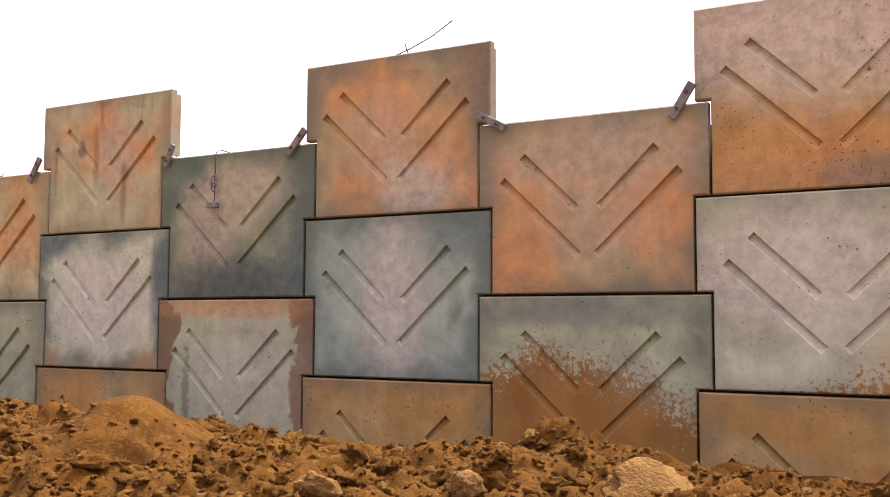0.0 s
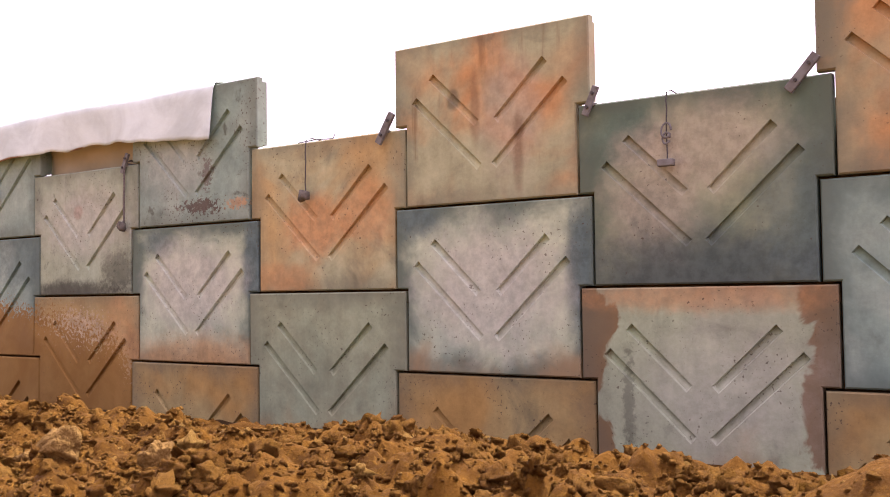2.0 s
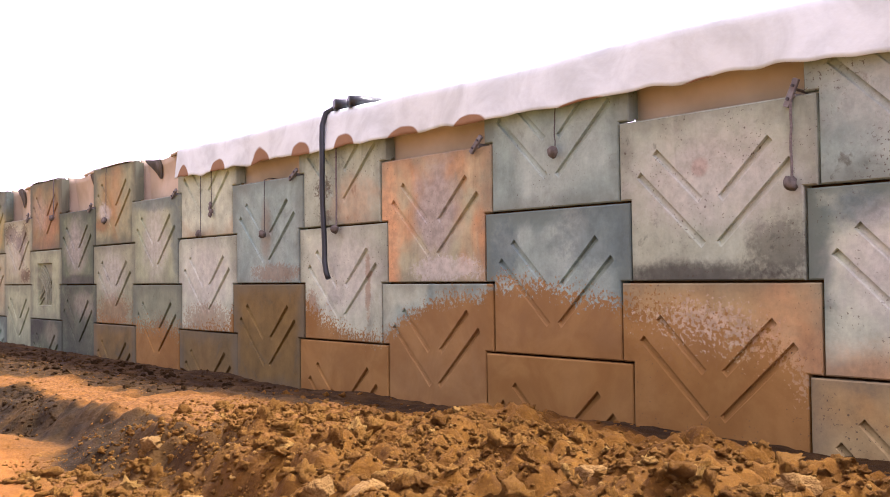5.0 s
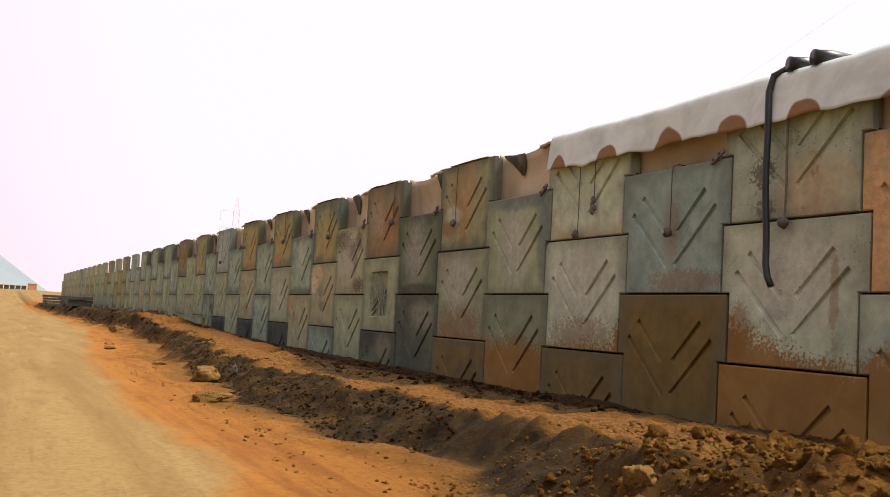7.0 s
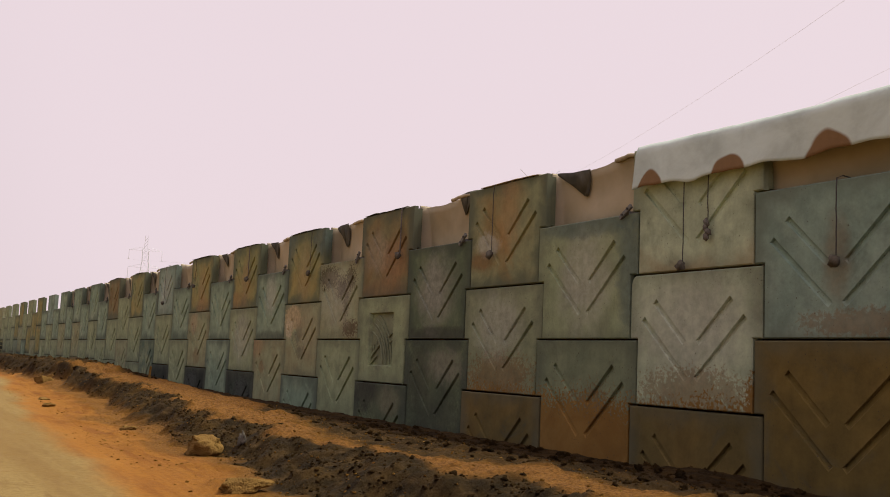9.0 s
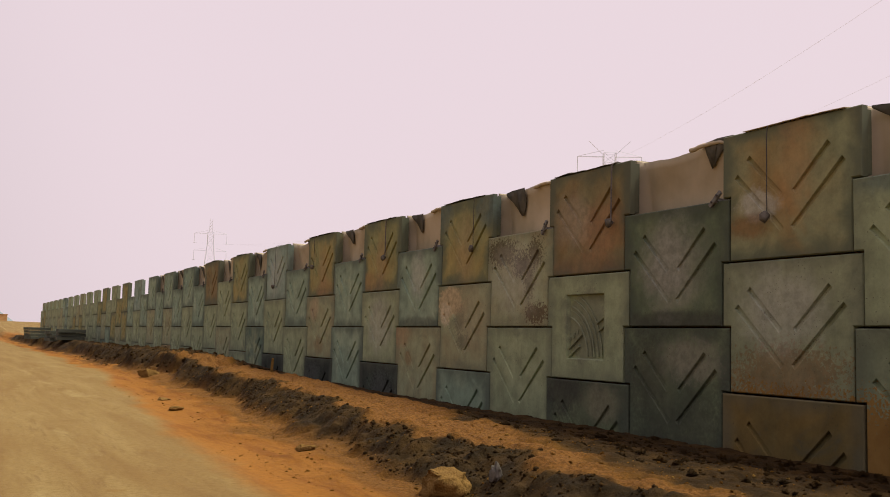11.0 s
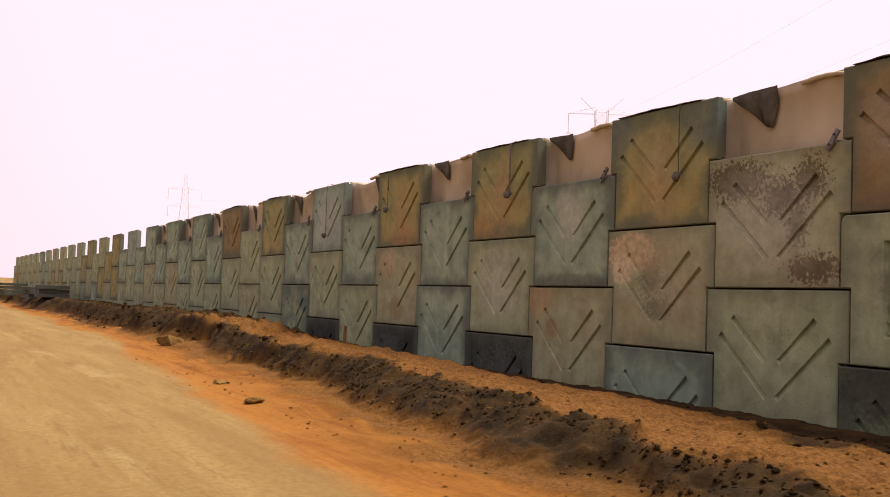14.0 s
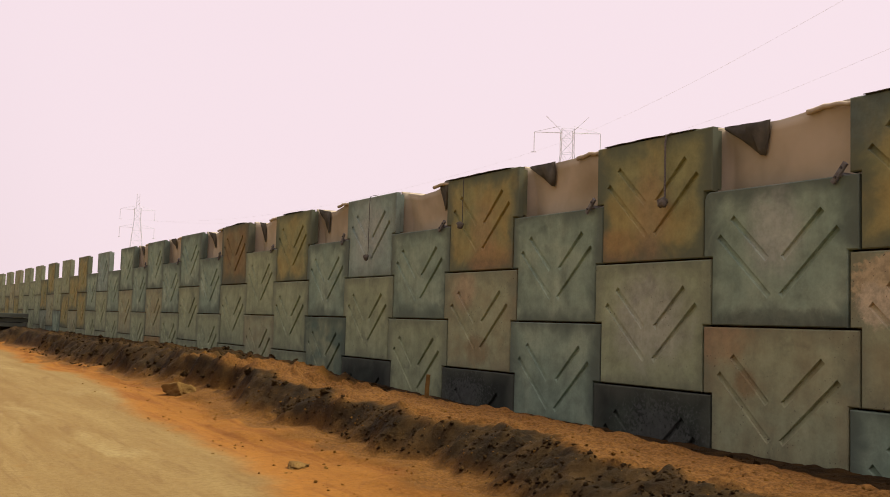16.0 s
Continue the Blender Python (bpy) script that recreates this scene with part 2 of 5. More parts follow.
GREY, PALE, BLUE, DARK = (0.385, 0.36, 0.32), (0.56, 0.525, 0.48), (0.275, 0.312, 0.338), (0.13, 0.162, 0.155)
ORANGE, TAN, SAND = (0.575, 0.26, 0.135), (0.43, 0.245, 0.125), (0.40, 0.36, 0.28)
CONCRETE = {
    "W": tone("pale_concrete", PALE, GREY, 0.6, spots=0.02, foot=0.3),
    "We": tone("pale_concrete_damp_rim", PALE, (0.42, 0.42, 0.41), 0.55, edge=(0.12, 0.165, 0.175), spots=0.05, foot=0.55),
    "Wd": tone("pale_concrete_muddy_foot", PALE, GREY, 0.55, mud=1.14, spots=0.03),
    "Wm": tone("pale_concrete_mud_splashed", PALE, GREY, 0.55, mud=1.08, spots=0.04),
    "Wk": tone("pale_concrete_stained", (0.42, 0.41, 0.39), GREY, 0.5, streak=(0.2, 0.19, 0.17), rust=(0.07, 0.07, 0.06), rust_scale=2.4, rust_at=0.6, spots=0.05),
    "G": tone("grey_concrete", (0.375, 0.36, 0.305), (0.31, 0.305, 0.26), 0.5, spots=0.05, dust=0.15, foot=0.45),
    "Gs": tone("grey_concrete_mud_splashed", (0.41, 0.40, 0.345), GREY, 0.5, mud=1.51, spots=0.04, foot=0.5),
    "Gb": tone("grey_concrete_brown_rim", (0.44, 0.425, 0.365), GREY, 0.5, edge=(0.22, 0.10, 0.05), spots=0.05, sides=True, foot=0.5),
    "Gt": tone("grey_concrete_dusty", SAND, (0.3672, 0.3168, 0.2404), 0.5, dust=0.3, spots=0.03),
    "B": tone("blue_grey_concrete", BLUE, (0.36, 0.376, 0.403), 0.52, spots=0.02),
    "Be": tone("blue_grey_concrete_dark_rim", (0.385, 0.396, 0.425), BLUE, 0.5, edge=(0.155, 0.205, 0.235)),
    "Bm": tone("blue_grey_concrete_mud_foot", (0.37, 0.386, 0.415), BLUE, 0.5, edge=(0.155, 0.205, 0.235), mud=0.89),
    "Bk": tone("blue_grey_concrete_specked", BLUE, (0.37, 0.378, 0.398), 0.5, rust=(0.085, 0.07, 0.06), rust_scale=3.6, rust_at=0.59, spots=0.08),
    "D": tone("dark_grey_concrete", DARK, (0.3564, 0.3267, 0.2582), 0.49, edge=(0.108, 0.1386, 0.1247), spots=0.02),
    "O": tone("orange_stained_concrete", ORANGE, (0.44, 0.37, 0.29), 0.48, spots=0.03, streak=(0.26, 0.15, 0.09)),
    "Oo": tone("deep_orange_stained_concrete", ORANGE, (0.40, 0.29, 0.21), 0.54, edge=(0.27, 0.21, 0.17), spots=0.03),
    "Ok": tone("orange_concrete_dark_runs", ORANGE, (0.44, 0.37, 0.29), 0.46, streak=(0.2, 0.1, 0.06)),
    "Ol": tone("tan_concrete_orange_cloud", (0.48, 0.40, 0.31), (0.52, 0.30, 0.16), 0.53, spots=0.04),
    "R": tone("brown_stained_concrete", (0.27, 0.155, 0.085), (0.27, 0.2, 0.13), 0.5, edge=(0.13, 0.115, 0.085)),
    "Or": tone("brown_concrete_orange_cloud", (0.36, 0.22, 0.12), (0.33, 0.29, 0.21), 0.5, edge=(0.15, 0.145, 0.11)),
    "Mr": tone("red_brown_mud_coated_concrete", (0.22, 0.122, 0.042), (0.175, 0.10, 0.036), 0.5, spots=0.03),
    "Gw": tone("olive_concrete_muddy_foot", (0.3493, 0.3153, 0.2498), (0.2858, 0.2668, 0.2057), 0.5, mud=1.14, spots=0.03),
    "Gq": tone("olive_concrete_mud_splashed", (0.2752, 0.2572, 0.2057), (0.2117, 0.2085, 0.1714), 0.5, mud=1.51, spots=0.05),
    "Md": tone("dull_mud_stained_concrete", (0.225, 0.124, 0.048), (0.17, 0.105, 0.046), 0.5, spots=0.03),
    "Dd": tone("dark_weathered_concrete_black_rim", (0.216, 0.2128, 0.1514), (0.135, 0.1485, 0.1113), 0.5, edge=(0.0594, 0.07425, 0.06233), spots=0.02),
    "T": tone("tan_dusty_concrete", (0.46, 0.235, 0.095), (0.44, 0.29, 0.165), 0.52, spots=0.06),
    "M": tone("mud_covered_concrete", (0.44, 0.36, 0.26), TAN, 0.5, mud=0.77),
    "Ms": tone("mud_spattered_concrete", (0.47, 0.34, 0.22), TAN, 0.5, mud=1.64, spots=0.03),
    "Ma": tone("concrete_with_mud_bank", PALE, BLUE, 0.5, mud=0.65),
    "Tu": tone("tan_weathered_concrete", (0.3295, 0.2685, 0.1518), (0.4027, 0.2685, 0.1274), 0.54, edge=(0.1404, 0.1435, 0.1024)),
    "Bd": tone("green_grey_concrete", (0.2781, 0.3076, 0.2883), (0.399, 0.4027, 0.3659), 0.55, edge=(0.1391, 0.1633, 0.1613)),
    "Gd": tone("olive_grey_concrete", (0.4066, 0.3782, 0.2908), (0.3229, 0.3069, 0.2371), 0.5, spots=0.02),
    "K": tone("blackened_concrete", (0.028, 0.03, 0.03), (0.07, 0.075, 0.07), 0.6),
}
# column: tones from the lowest panel up
TONES = {
    7: "T G O", 6: "G O", 5: "T W T", 4: "Gs Oo",
    3: "T Wd T", 2: "Gs Oo", 1: "T Be Oo", 0: "Gb D", -1: "T We Ok", -2: "G Ol", -3: "T We Bk", -4: "Ms Wk",
    -5: "M Bm B", -6: "Ma O", -7: "M Wm Wk", -8: "Mr B", -9: "Md Wd W", -10: "Gq Gd", -11: "Md Gw Or", -12: "Dd Dd",
    -13: "Dd Gd R", -14: "Gd Gt", -15: "Bd Gt Tu", -16: "Gt Bd", -17: "K Gd Tu", -18: "Bd Bd", -19: "K Gt Tu", -20: "Gd Bd",
    -21: "K Gd B", -22: "D Bd", -23: "Gd Gd Tu", -24: "Gt Gd", -25: "Gd Gd R", -26: "Gd Bd", -27: "Gd Gd Bd", -28: "Gd Bd",
    -29: "T Gt Bd", -30: "Gd Bd", -31: "Gd Gt Bd", -32: "Gd Bd", -33: "Gd Gd B", -34: "Gd Bd",
}

BROWN, BLACKISH, SLATE, RUSTY = (0.215, 0.105, 0.035), (0.055, 0.055, 0.042), (0.10, 0.15, 0.148), (0.52, 0.265, 0.10)
CHALK, WARM, CRUST = (0.51, 0.505, 0.44), (0.42, 0.37, 0.28), (0.50, 0.36, 0.22)
# stains that one panel alone has: (column, height) -> blobs
STAINS = {
    (3, 1): [(0.0, 0.15, 1.1, 0.35, RUSTY, 0.5, 0.5, 0), (0.0, 1.2, 1.3, 0.5, CHALK, 0.7, 0.6, 0), (0.5, 0.1, 0.6, 0.14, SLATE, 0.5, 0.5, 0)],
    (3, 0): [(0.8, 0.2, 0.5, 0.5, RUSTY, 0.5, 0.5, 0), (-0.2, 0.9, 0.9, 0.5, CHALK, 0.6, 0.5, 0)],
    (2, 0.5): [(0.1, 1.15, 0.9, 0.3, WARM, 0.55, 0.6, 0), (0.1, 0.6, 0.5, 0.3, WARM, 0.4, 0.6, 0), (-0.7, 0.2, 0.4, 0.3, RUSTY, 0.4, 0.5, 0)],
    (2, -0.5): [(-0.45, 0.35, 0.3, 0.7, BROWN, 0.75, 0.25, 2.4), (0.15, 0.35, 0.5, 0.5, BROWN, 0.7, 0.2, 4.0), (0, 1.35, 1.1, 0.12, SLATE, 0.5, 0.5, 0)],
    (1, 1): [(0.25, 0.25, 0.4, 0.25, CHALK, 0.5, 0.6, 0), (-0.1, 0.75, 0.35, 0.4, WARM, 0.4, 0.6, 0), (0.85, 1.2, 0.25, 0.4, (0.17, 0.13, 0.10), 0.55, 0.5, 0)],
    (1, 0): [(0.0, 0.75, 0.35, 0.75, CHALK, 0.6, 0.5, 0.4), (0.8, 1.25, 0.4, 0.25, SLATE, 0.5, 0.5, 1.0)],
    (0, 0.5): [(0.1, 1.1, 0.5, 0.3, WARM, 0.55, 0.6, 0), (-0.35, 0.7, 0.4, 0.5, WARM, 0.55, 0.5, 0), (0.0, 0.12, 1.1, 0.3, (0.075, 0.10, 0.095), 0.8, 0.5, 0), (0.75, 0.55, 0.3, 0.5, SLATE, 0.5, 0.6, 0)],
    (0, -0.5): [(0.0, 1.42, 0.9, 0.12, RUSTY, 0.5, 0.5, 0.5), (-0.60, 0.6, 0.05, 0.4, BLACKISH, 0.45, 0.3, 3.0), (0.2, 0.7, 0.6, 0.5, CHALK, 0.35, 0.6, 0)],
    (-1, 1): [(0.25, 0.75, 0.3, 0.5, WARM, 0.5, 0.5, 0), (0.32, 0.45, 0.05, 0.3, (0.15, 0.08, 0.04), 0.55, 0.5, 0.6), (-0.12, 0.85, 0.05, 0.3, (0.15, 0.08, 0.04), 0.5, 0.5, 0.6), (-0.35, 0.95, 0.06, 0.09, BLACKISH, 0.6, 0.4, 0)],
    (-1, 0): [(0.9, 0.9, 0.12, 0.6, SLATE, 0.85, 0.5, 0.4), (-0.75, 1.36, 0.25, 0.14, SLATE, 0.8, 0.5, 0.5), (0.0, 0.75, 0.7, 0.5, CHALK, 0.6, 0.5, 0)],
    (-2, 0.5): [(-0.1, 0.65, 0.4, 0.3, RUSTY, 0.75, 0.5, 0), (0.55, 0.75, 0.3, 0.3, RUSTY, 0.6, 0.5, 0), (-0.55, 0.15, 0.4, 0.15, RUSTY, 0.5, 0.5, 0)],
    (-3, 1): [(0.15, 0.2, 0.3, 0.07, (0.09, 0.055, 0.04), 0.85, 0.2, 6.0), (0.25, 0.55, 0.06, 0.16, (0.09, 0.055, 0.04), 0.7, 0.2, 6.0), (0.7, 0.2, 0.16, 0.05, RUSTY, 0.6, 0.3, 5.0), (-0.3, 0.8, 0.5, 0.5, CHALK, 0.35, 0.6, 0)],
    (-3, 0): [(0.92, 1.05, 0.13, 0.5, SLATE, 0.9, 0.4, 0.4), (-0.55, 1.3, 0.25, 0.14, SLATE, 0.75, 0.5, 0.8), (0.1, 0.12, 0.95, 0.2, (0.50, 0.31, 0.13), 0.6, 0.6, 0.4), (0.0, 0.85, 0.7, 0.45, CHALK, 0.6, 0.5, 0)],
    (-4, 0.5): [(-0.2, 0.06, 0.9, 0.11, BLACKISH, 0.8, 0.5, 1.2), (0.65, 0.28, 0.28, 0.22, BLACKISH, 0.6, 0.4, 1.5), (-0.1, 1.0, 0.08, 0.07, BROWN, 0.8, 0.4, 0.4), (0.0, 0.9, 0.8, 0.4, CHALK, 0.5, 0.6, 0)],
    (-4, -0.5): [(-0.2, 1.05, 0.6, 0.22, (0.47, 0.38, 0.25), 0.8, 0.2, 5.0), (0.7, 0.9, 0.35, 0.6, RUSTY, 0.45, 0.5, 0)],
    (-5, 0): [(0.6, 1.2, 0.5, 0.3, SLATE, 0.5, 0.4, 1.5), (-0.7, 1.1, 0.2, 0.3, SLATE, 0.6, 0.4, 1.0)],
    (-6, 0.5): [(0.05, 0.85, 0.38, 0.55, (0.33, 0.31, 0.26), 0.85, 0.5, 0), (-0.85, 0.6, 0.2, 0.8, (0.60, 0.34, 0.15), 0.7, 0.5, 0), (0.2, 0.16, 0.6, 0.14, CHALK, 0.6, 0.3, 2.0)],
    (-7, 0): [(-0.7, 0.35, 0.16, 0.3, BROWN, 0.7, 0.3, 2.0), (0.1, 0.9, 0.7, 0.5, CHALK, 0.5, 0.6, 0), (0.6, 0.75, 0.06, 0.4, BROWN, 0.5, 0.3, 2.0)],
    (-7, 1): [(-0.4, 0.5, 0.16, 0.14, (0.085, 0.06, 0.03), 0.75, 0.25, 5.0), (-0.35, 0.12, 0.12, 0.1, (0.085, 0.06, 0.03), 0.6, 0.25, 5.0), (0.3, 0.3, 0.5, 0.3, RUSTY, 0.35, 0.5, 0)],
    (-8, 0.5): [(0.0, 0.75, 0.14, 0.35, BROWN, 0.4, 0.5, 0), (0.3, 0.15, 0.6, 0.12, BROWN, 0.5, 0.3, 3.0)],
    (-9, 0): [(0.0, 0.9, 0.75, 0.5, CHALK, 0.5, 0.6, 0), (0.1, 0.2, 0.8, 0.22, BROWN, 0.5, 0.2, 4.0)],
    (-10, 0.5): [(0.0, 0.75, 0.45, 0.55, CHALK, 0.5, 0.6, 0.3), (0.85, 0.8, 0.2, 0.7, SLATE, 0.6, 0.5, 0.5), (0, 1.4, 1.0, 0.12, SLATE, 0.6, 0.5, 0.5)],
    (-10, -0.5): [(0.2, 0.45, 0.7, 0.4, BROWN, 0.6, 0.2, 4.0)],
    (-11, 0): [(0.0, 0.25, 0.8, 0.3, BROWN, 0.55, 0.25, 3.5), (-0.1, 0.95, 0.6, 0.4, CHALK, 0.45, 0.6, 0)],
    (-11, 1): [(0.1, 0.95, 0.25, 0.6, RUSTY, 0.32, 0.5, 0), (-0.45, 0.62, 0.3, 0.18, CHALK, 0.6, 0.3, 0.8), (-0.6, 0.4, 0.3, 0.14, BROWN, 0.6, 0.4, 1.0)],
    (-12, 0.5): [(0.0, 0.75, 1.0, 0.75, BLACKISH, 0.15, 0.5, 3.5), (0.0, 0.8, 0.6, 0.5, (0.30, 0.31, 0.25), 0.4, 0.6, 0.6), (-0.1, 0.75, 0.4, 0.5, (0.30, 0.30, 0.25), 0.7, 0.6, 0.4), (0.0, 0.08, 1.0, 0.12, BLACKISH, 0.6, 0.4, 1.0)],
    (-12, -0.5): [(0.0, 0.75, 1.0, 0.75, BLACKISH, 0.45, 0.5, 3.5), (0.3, 1.1, 0.5, 0.25, (0.28, 0.27, 0.20), 0.6, 0.5, 1.0), (-0.5, 0.9, 0.35, 0.4, BLACKISH, 0.5, 0.5, 1.0), (0.2, 0.25, 0.9, 0.35, BLACKISH, 0.45, 0.5, 0.6)],
    (-13, 0): [(-0.02, 0.755, 0.50, 0.52, (0.17, 0.17, 0.125), 0.55, 0.2, 0.8)],
    (-13, -1): [(0.0, 1.2, 1.0, 0.4, BLACKISH, 0.4, 0.5, 3.5), (-0.55, 1.3, 0.45, 0.3, BLACKISH, 0.75, 0.4, 1.2), (0.4, 1.2, 0.4, 0.25, (0.27, 0.25, 0.16), 0.5, 0.5, 0.6)],
    (-13, 1): [(0.3, 0.6, 0.5, 0.4, (0.40, 0.19, 0.09), 0.45, 0.5, 0.3), (-0.4, 0.8, 0.4, 0.35, WARM, 0.4, 0.5, 0.3), (0.0, 0.15, 0.8, 0.15, (0.30, 0.15, 0.07), 0.35, 0.5, 0)],
    (-14, 0.5): [(-0.55, 1.2, 0.42, 0.22, (0.078, 0.06, 0.022), 0.85, 0.25, 4.5), (0.12, 0.98, 0.28, 0.2, (0.06, 0.042, 0.02), 0.9, 0.25, 4.5), (0.5, 1.15, 0.2, 0.2, (0.078, 0.06, 0.022), 0.8, 0.25, 5.0), (0.32, 0.7, 0.14, 0.22, (0.078, 0.06, 0.022), 0.7, 0.25, 5.0), (0.55, 0.2, 0.28, 0.15, (0.10, 0.06, 0.03), 0.8, 0.25, 5.0), (-0.1, 0.8, 0.7, 0.5, CHALK, 0.35, 0.6, 0)],
    (-15, 0): [(-0.5, 1.2, 0.46, 0.27, (0.50, 0.40, 0.23), 0.92, 0.18, 1.4), (-0.72, 0.98, 0.2, 0.2, (0.58, 0.50, 0.33), 0.85, 0.25, 1.0), (0.0, 0.5, 0.22, 0.12, BLACKISH, 0.5, 0.35, 3.5), (-0.15, 0.85, 0.2, 0.2, BLACKISH, 0.4, 0.4, 3.5), (0.3, 0.9, 0.5, 0.5, (0.40, 0.31, 0.19), 0.35, 0.6, 0)],
    (-15, 1): [(0.0, 0.6, 0.3, 0.6, (0.40, 0.29, 0.15), 0.42, 0.6, 0), (0.75, 1.25, 0.35, 0.3, SLATE, 0.6, 0.5, 0.3), (-0.8, 1.3, 0.3, 0.3, SLATE, 0.5, 0.5, 0.3)],
    (-16, -0.5): [(-0.8, 1.35, 0.4, 0.25, (0.42, 0.23, 0.11), 0.42, 0.5, 0.3), (-0.4, 0.9, 0.14, 0.14, BROWN, 0.5, 0.4, 1.0)],
    (-16, 0.5): [(0.0, 1.0, 0.3, 0.4, CHALK, 0.45, 0.6, 0.5), (0.1, 0.08, 0.9, 0.1, BLACKISH, 0.4, 0.4, 1.0)],
    (-17, 1): [(0.0, 0.55, 0.3, 0.5, (0.40, 0.26, 0.13), 0.45, 0.6, 0), (-0.6, 0.2, 0.5, 0.2, (0.38, 0.19, 0.08), 0.35, 0.5, 0)],
    (-19, 1): [(0.1, 0.6, 0.3, 0.5, (0.42, 0.26, 0.12), 0.45, 0.6, 0), (0.3, 0.2, 0.6, 0.2, (0.38, 0.19, 0.08), 0.39, 0.5, 0)],
    (-17, 0): [(0.0, 0.8, 0.6, 0.5, CHALK, 0.4, 0.6, 0)],
    (-19, 0): [(-0.4, 1.2, 0.3, 0.25, CRUST, 0.5, 0.5, 0.5), (0.0, 0.3, 0.3, 0.2, BROWN, 0.4, 0.4, 1.0)],
    (-17, -1): [(0.2, 1.0, 0.5, 0.3, (0.13, 0.14, 0.13), 0.4, 0.4, 6.0)],
    (-19, -1): [(-0.3, 1.1, 0.5, 0.25, (0.13, 0.14, 0.13), 0.4, 0.4, 6.0)],
    (-21, 1): [(0.0, 0.8, 0.6, 0.5, CHALK, 0.4, 0.6, 0)],
}

FABRIC_TAN = plain("dusty_geotextile", (0.56, 0.48, 0.35), (0.38, 0.325, 0.225), 0.9, 0.9, 0, 0.3, 0.01)
FABRIC_DARK = plain("dark_geotextile", (0.075, 0.072, 0.06), (0.13, 0.12, 0.095), 5, 0.9, 0, 0.3, 0.01)
FILL = plain("packed_fill_soil", (0.22, 0.12, 0.055), (0.15, 0.08, 0.035), 3, 0.95, 0, 0.6, 0.03)
STEEL = plain("weathered_steel", (0.21, 0.21, 0.20), (0.12, 0.11, 0.10), 14, 0.7, 0.1, 0.3, 0.004)
ROPE = plain("grey_rope", (0.20, 0.18, 0.16), (0.12, 0.11, 0.1), 40, 0.9)
WIRE = plain("dark_wire", (0.09, 0.08, 0.075), (0.05, 0.05, 0.05), 40, 0.6, 0.4)
PIPE = plain("black_plastic_pipe", (0.012, 0.018, 0.022), (0.02, 0.028, 0.032), 8, 0.4)
STONE = plain("weight_stone", (0.17, 0.155, 0.13), (0.10, 0.09, 0.075), 20, 0.9, 0, 0.5, 0.01)
ROCK = plain("soil_crusted_rock", (0.235, 0.14, 0.042), (0.145, 0.082, 0.023), 7, 0.97, 0, 0.9, 0.03)
# steel kept this pale so its colour carries the fading by distance
GALV = plain("haze_tinted_galvanised_steel", (0.72, 0.76, 0.82), (0.68, 0.72, 0.78), 2, 0.6, 0.0, 0.05, 0.01)
# distance haze is mixed into the hill's blue-grey base colour
HILL = plain("far_hill_haze_tint", (0.20, 0.25, 0.28), (0.22, 0.265, 0.29), 0.02, 1.0, 0, 0.0, 0.01)
CABIN = plain("ochre_painted_sheet", (0.55, 0.33, 0.13), (0.45, 0.26, 0.1), 2, 0.7)


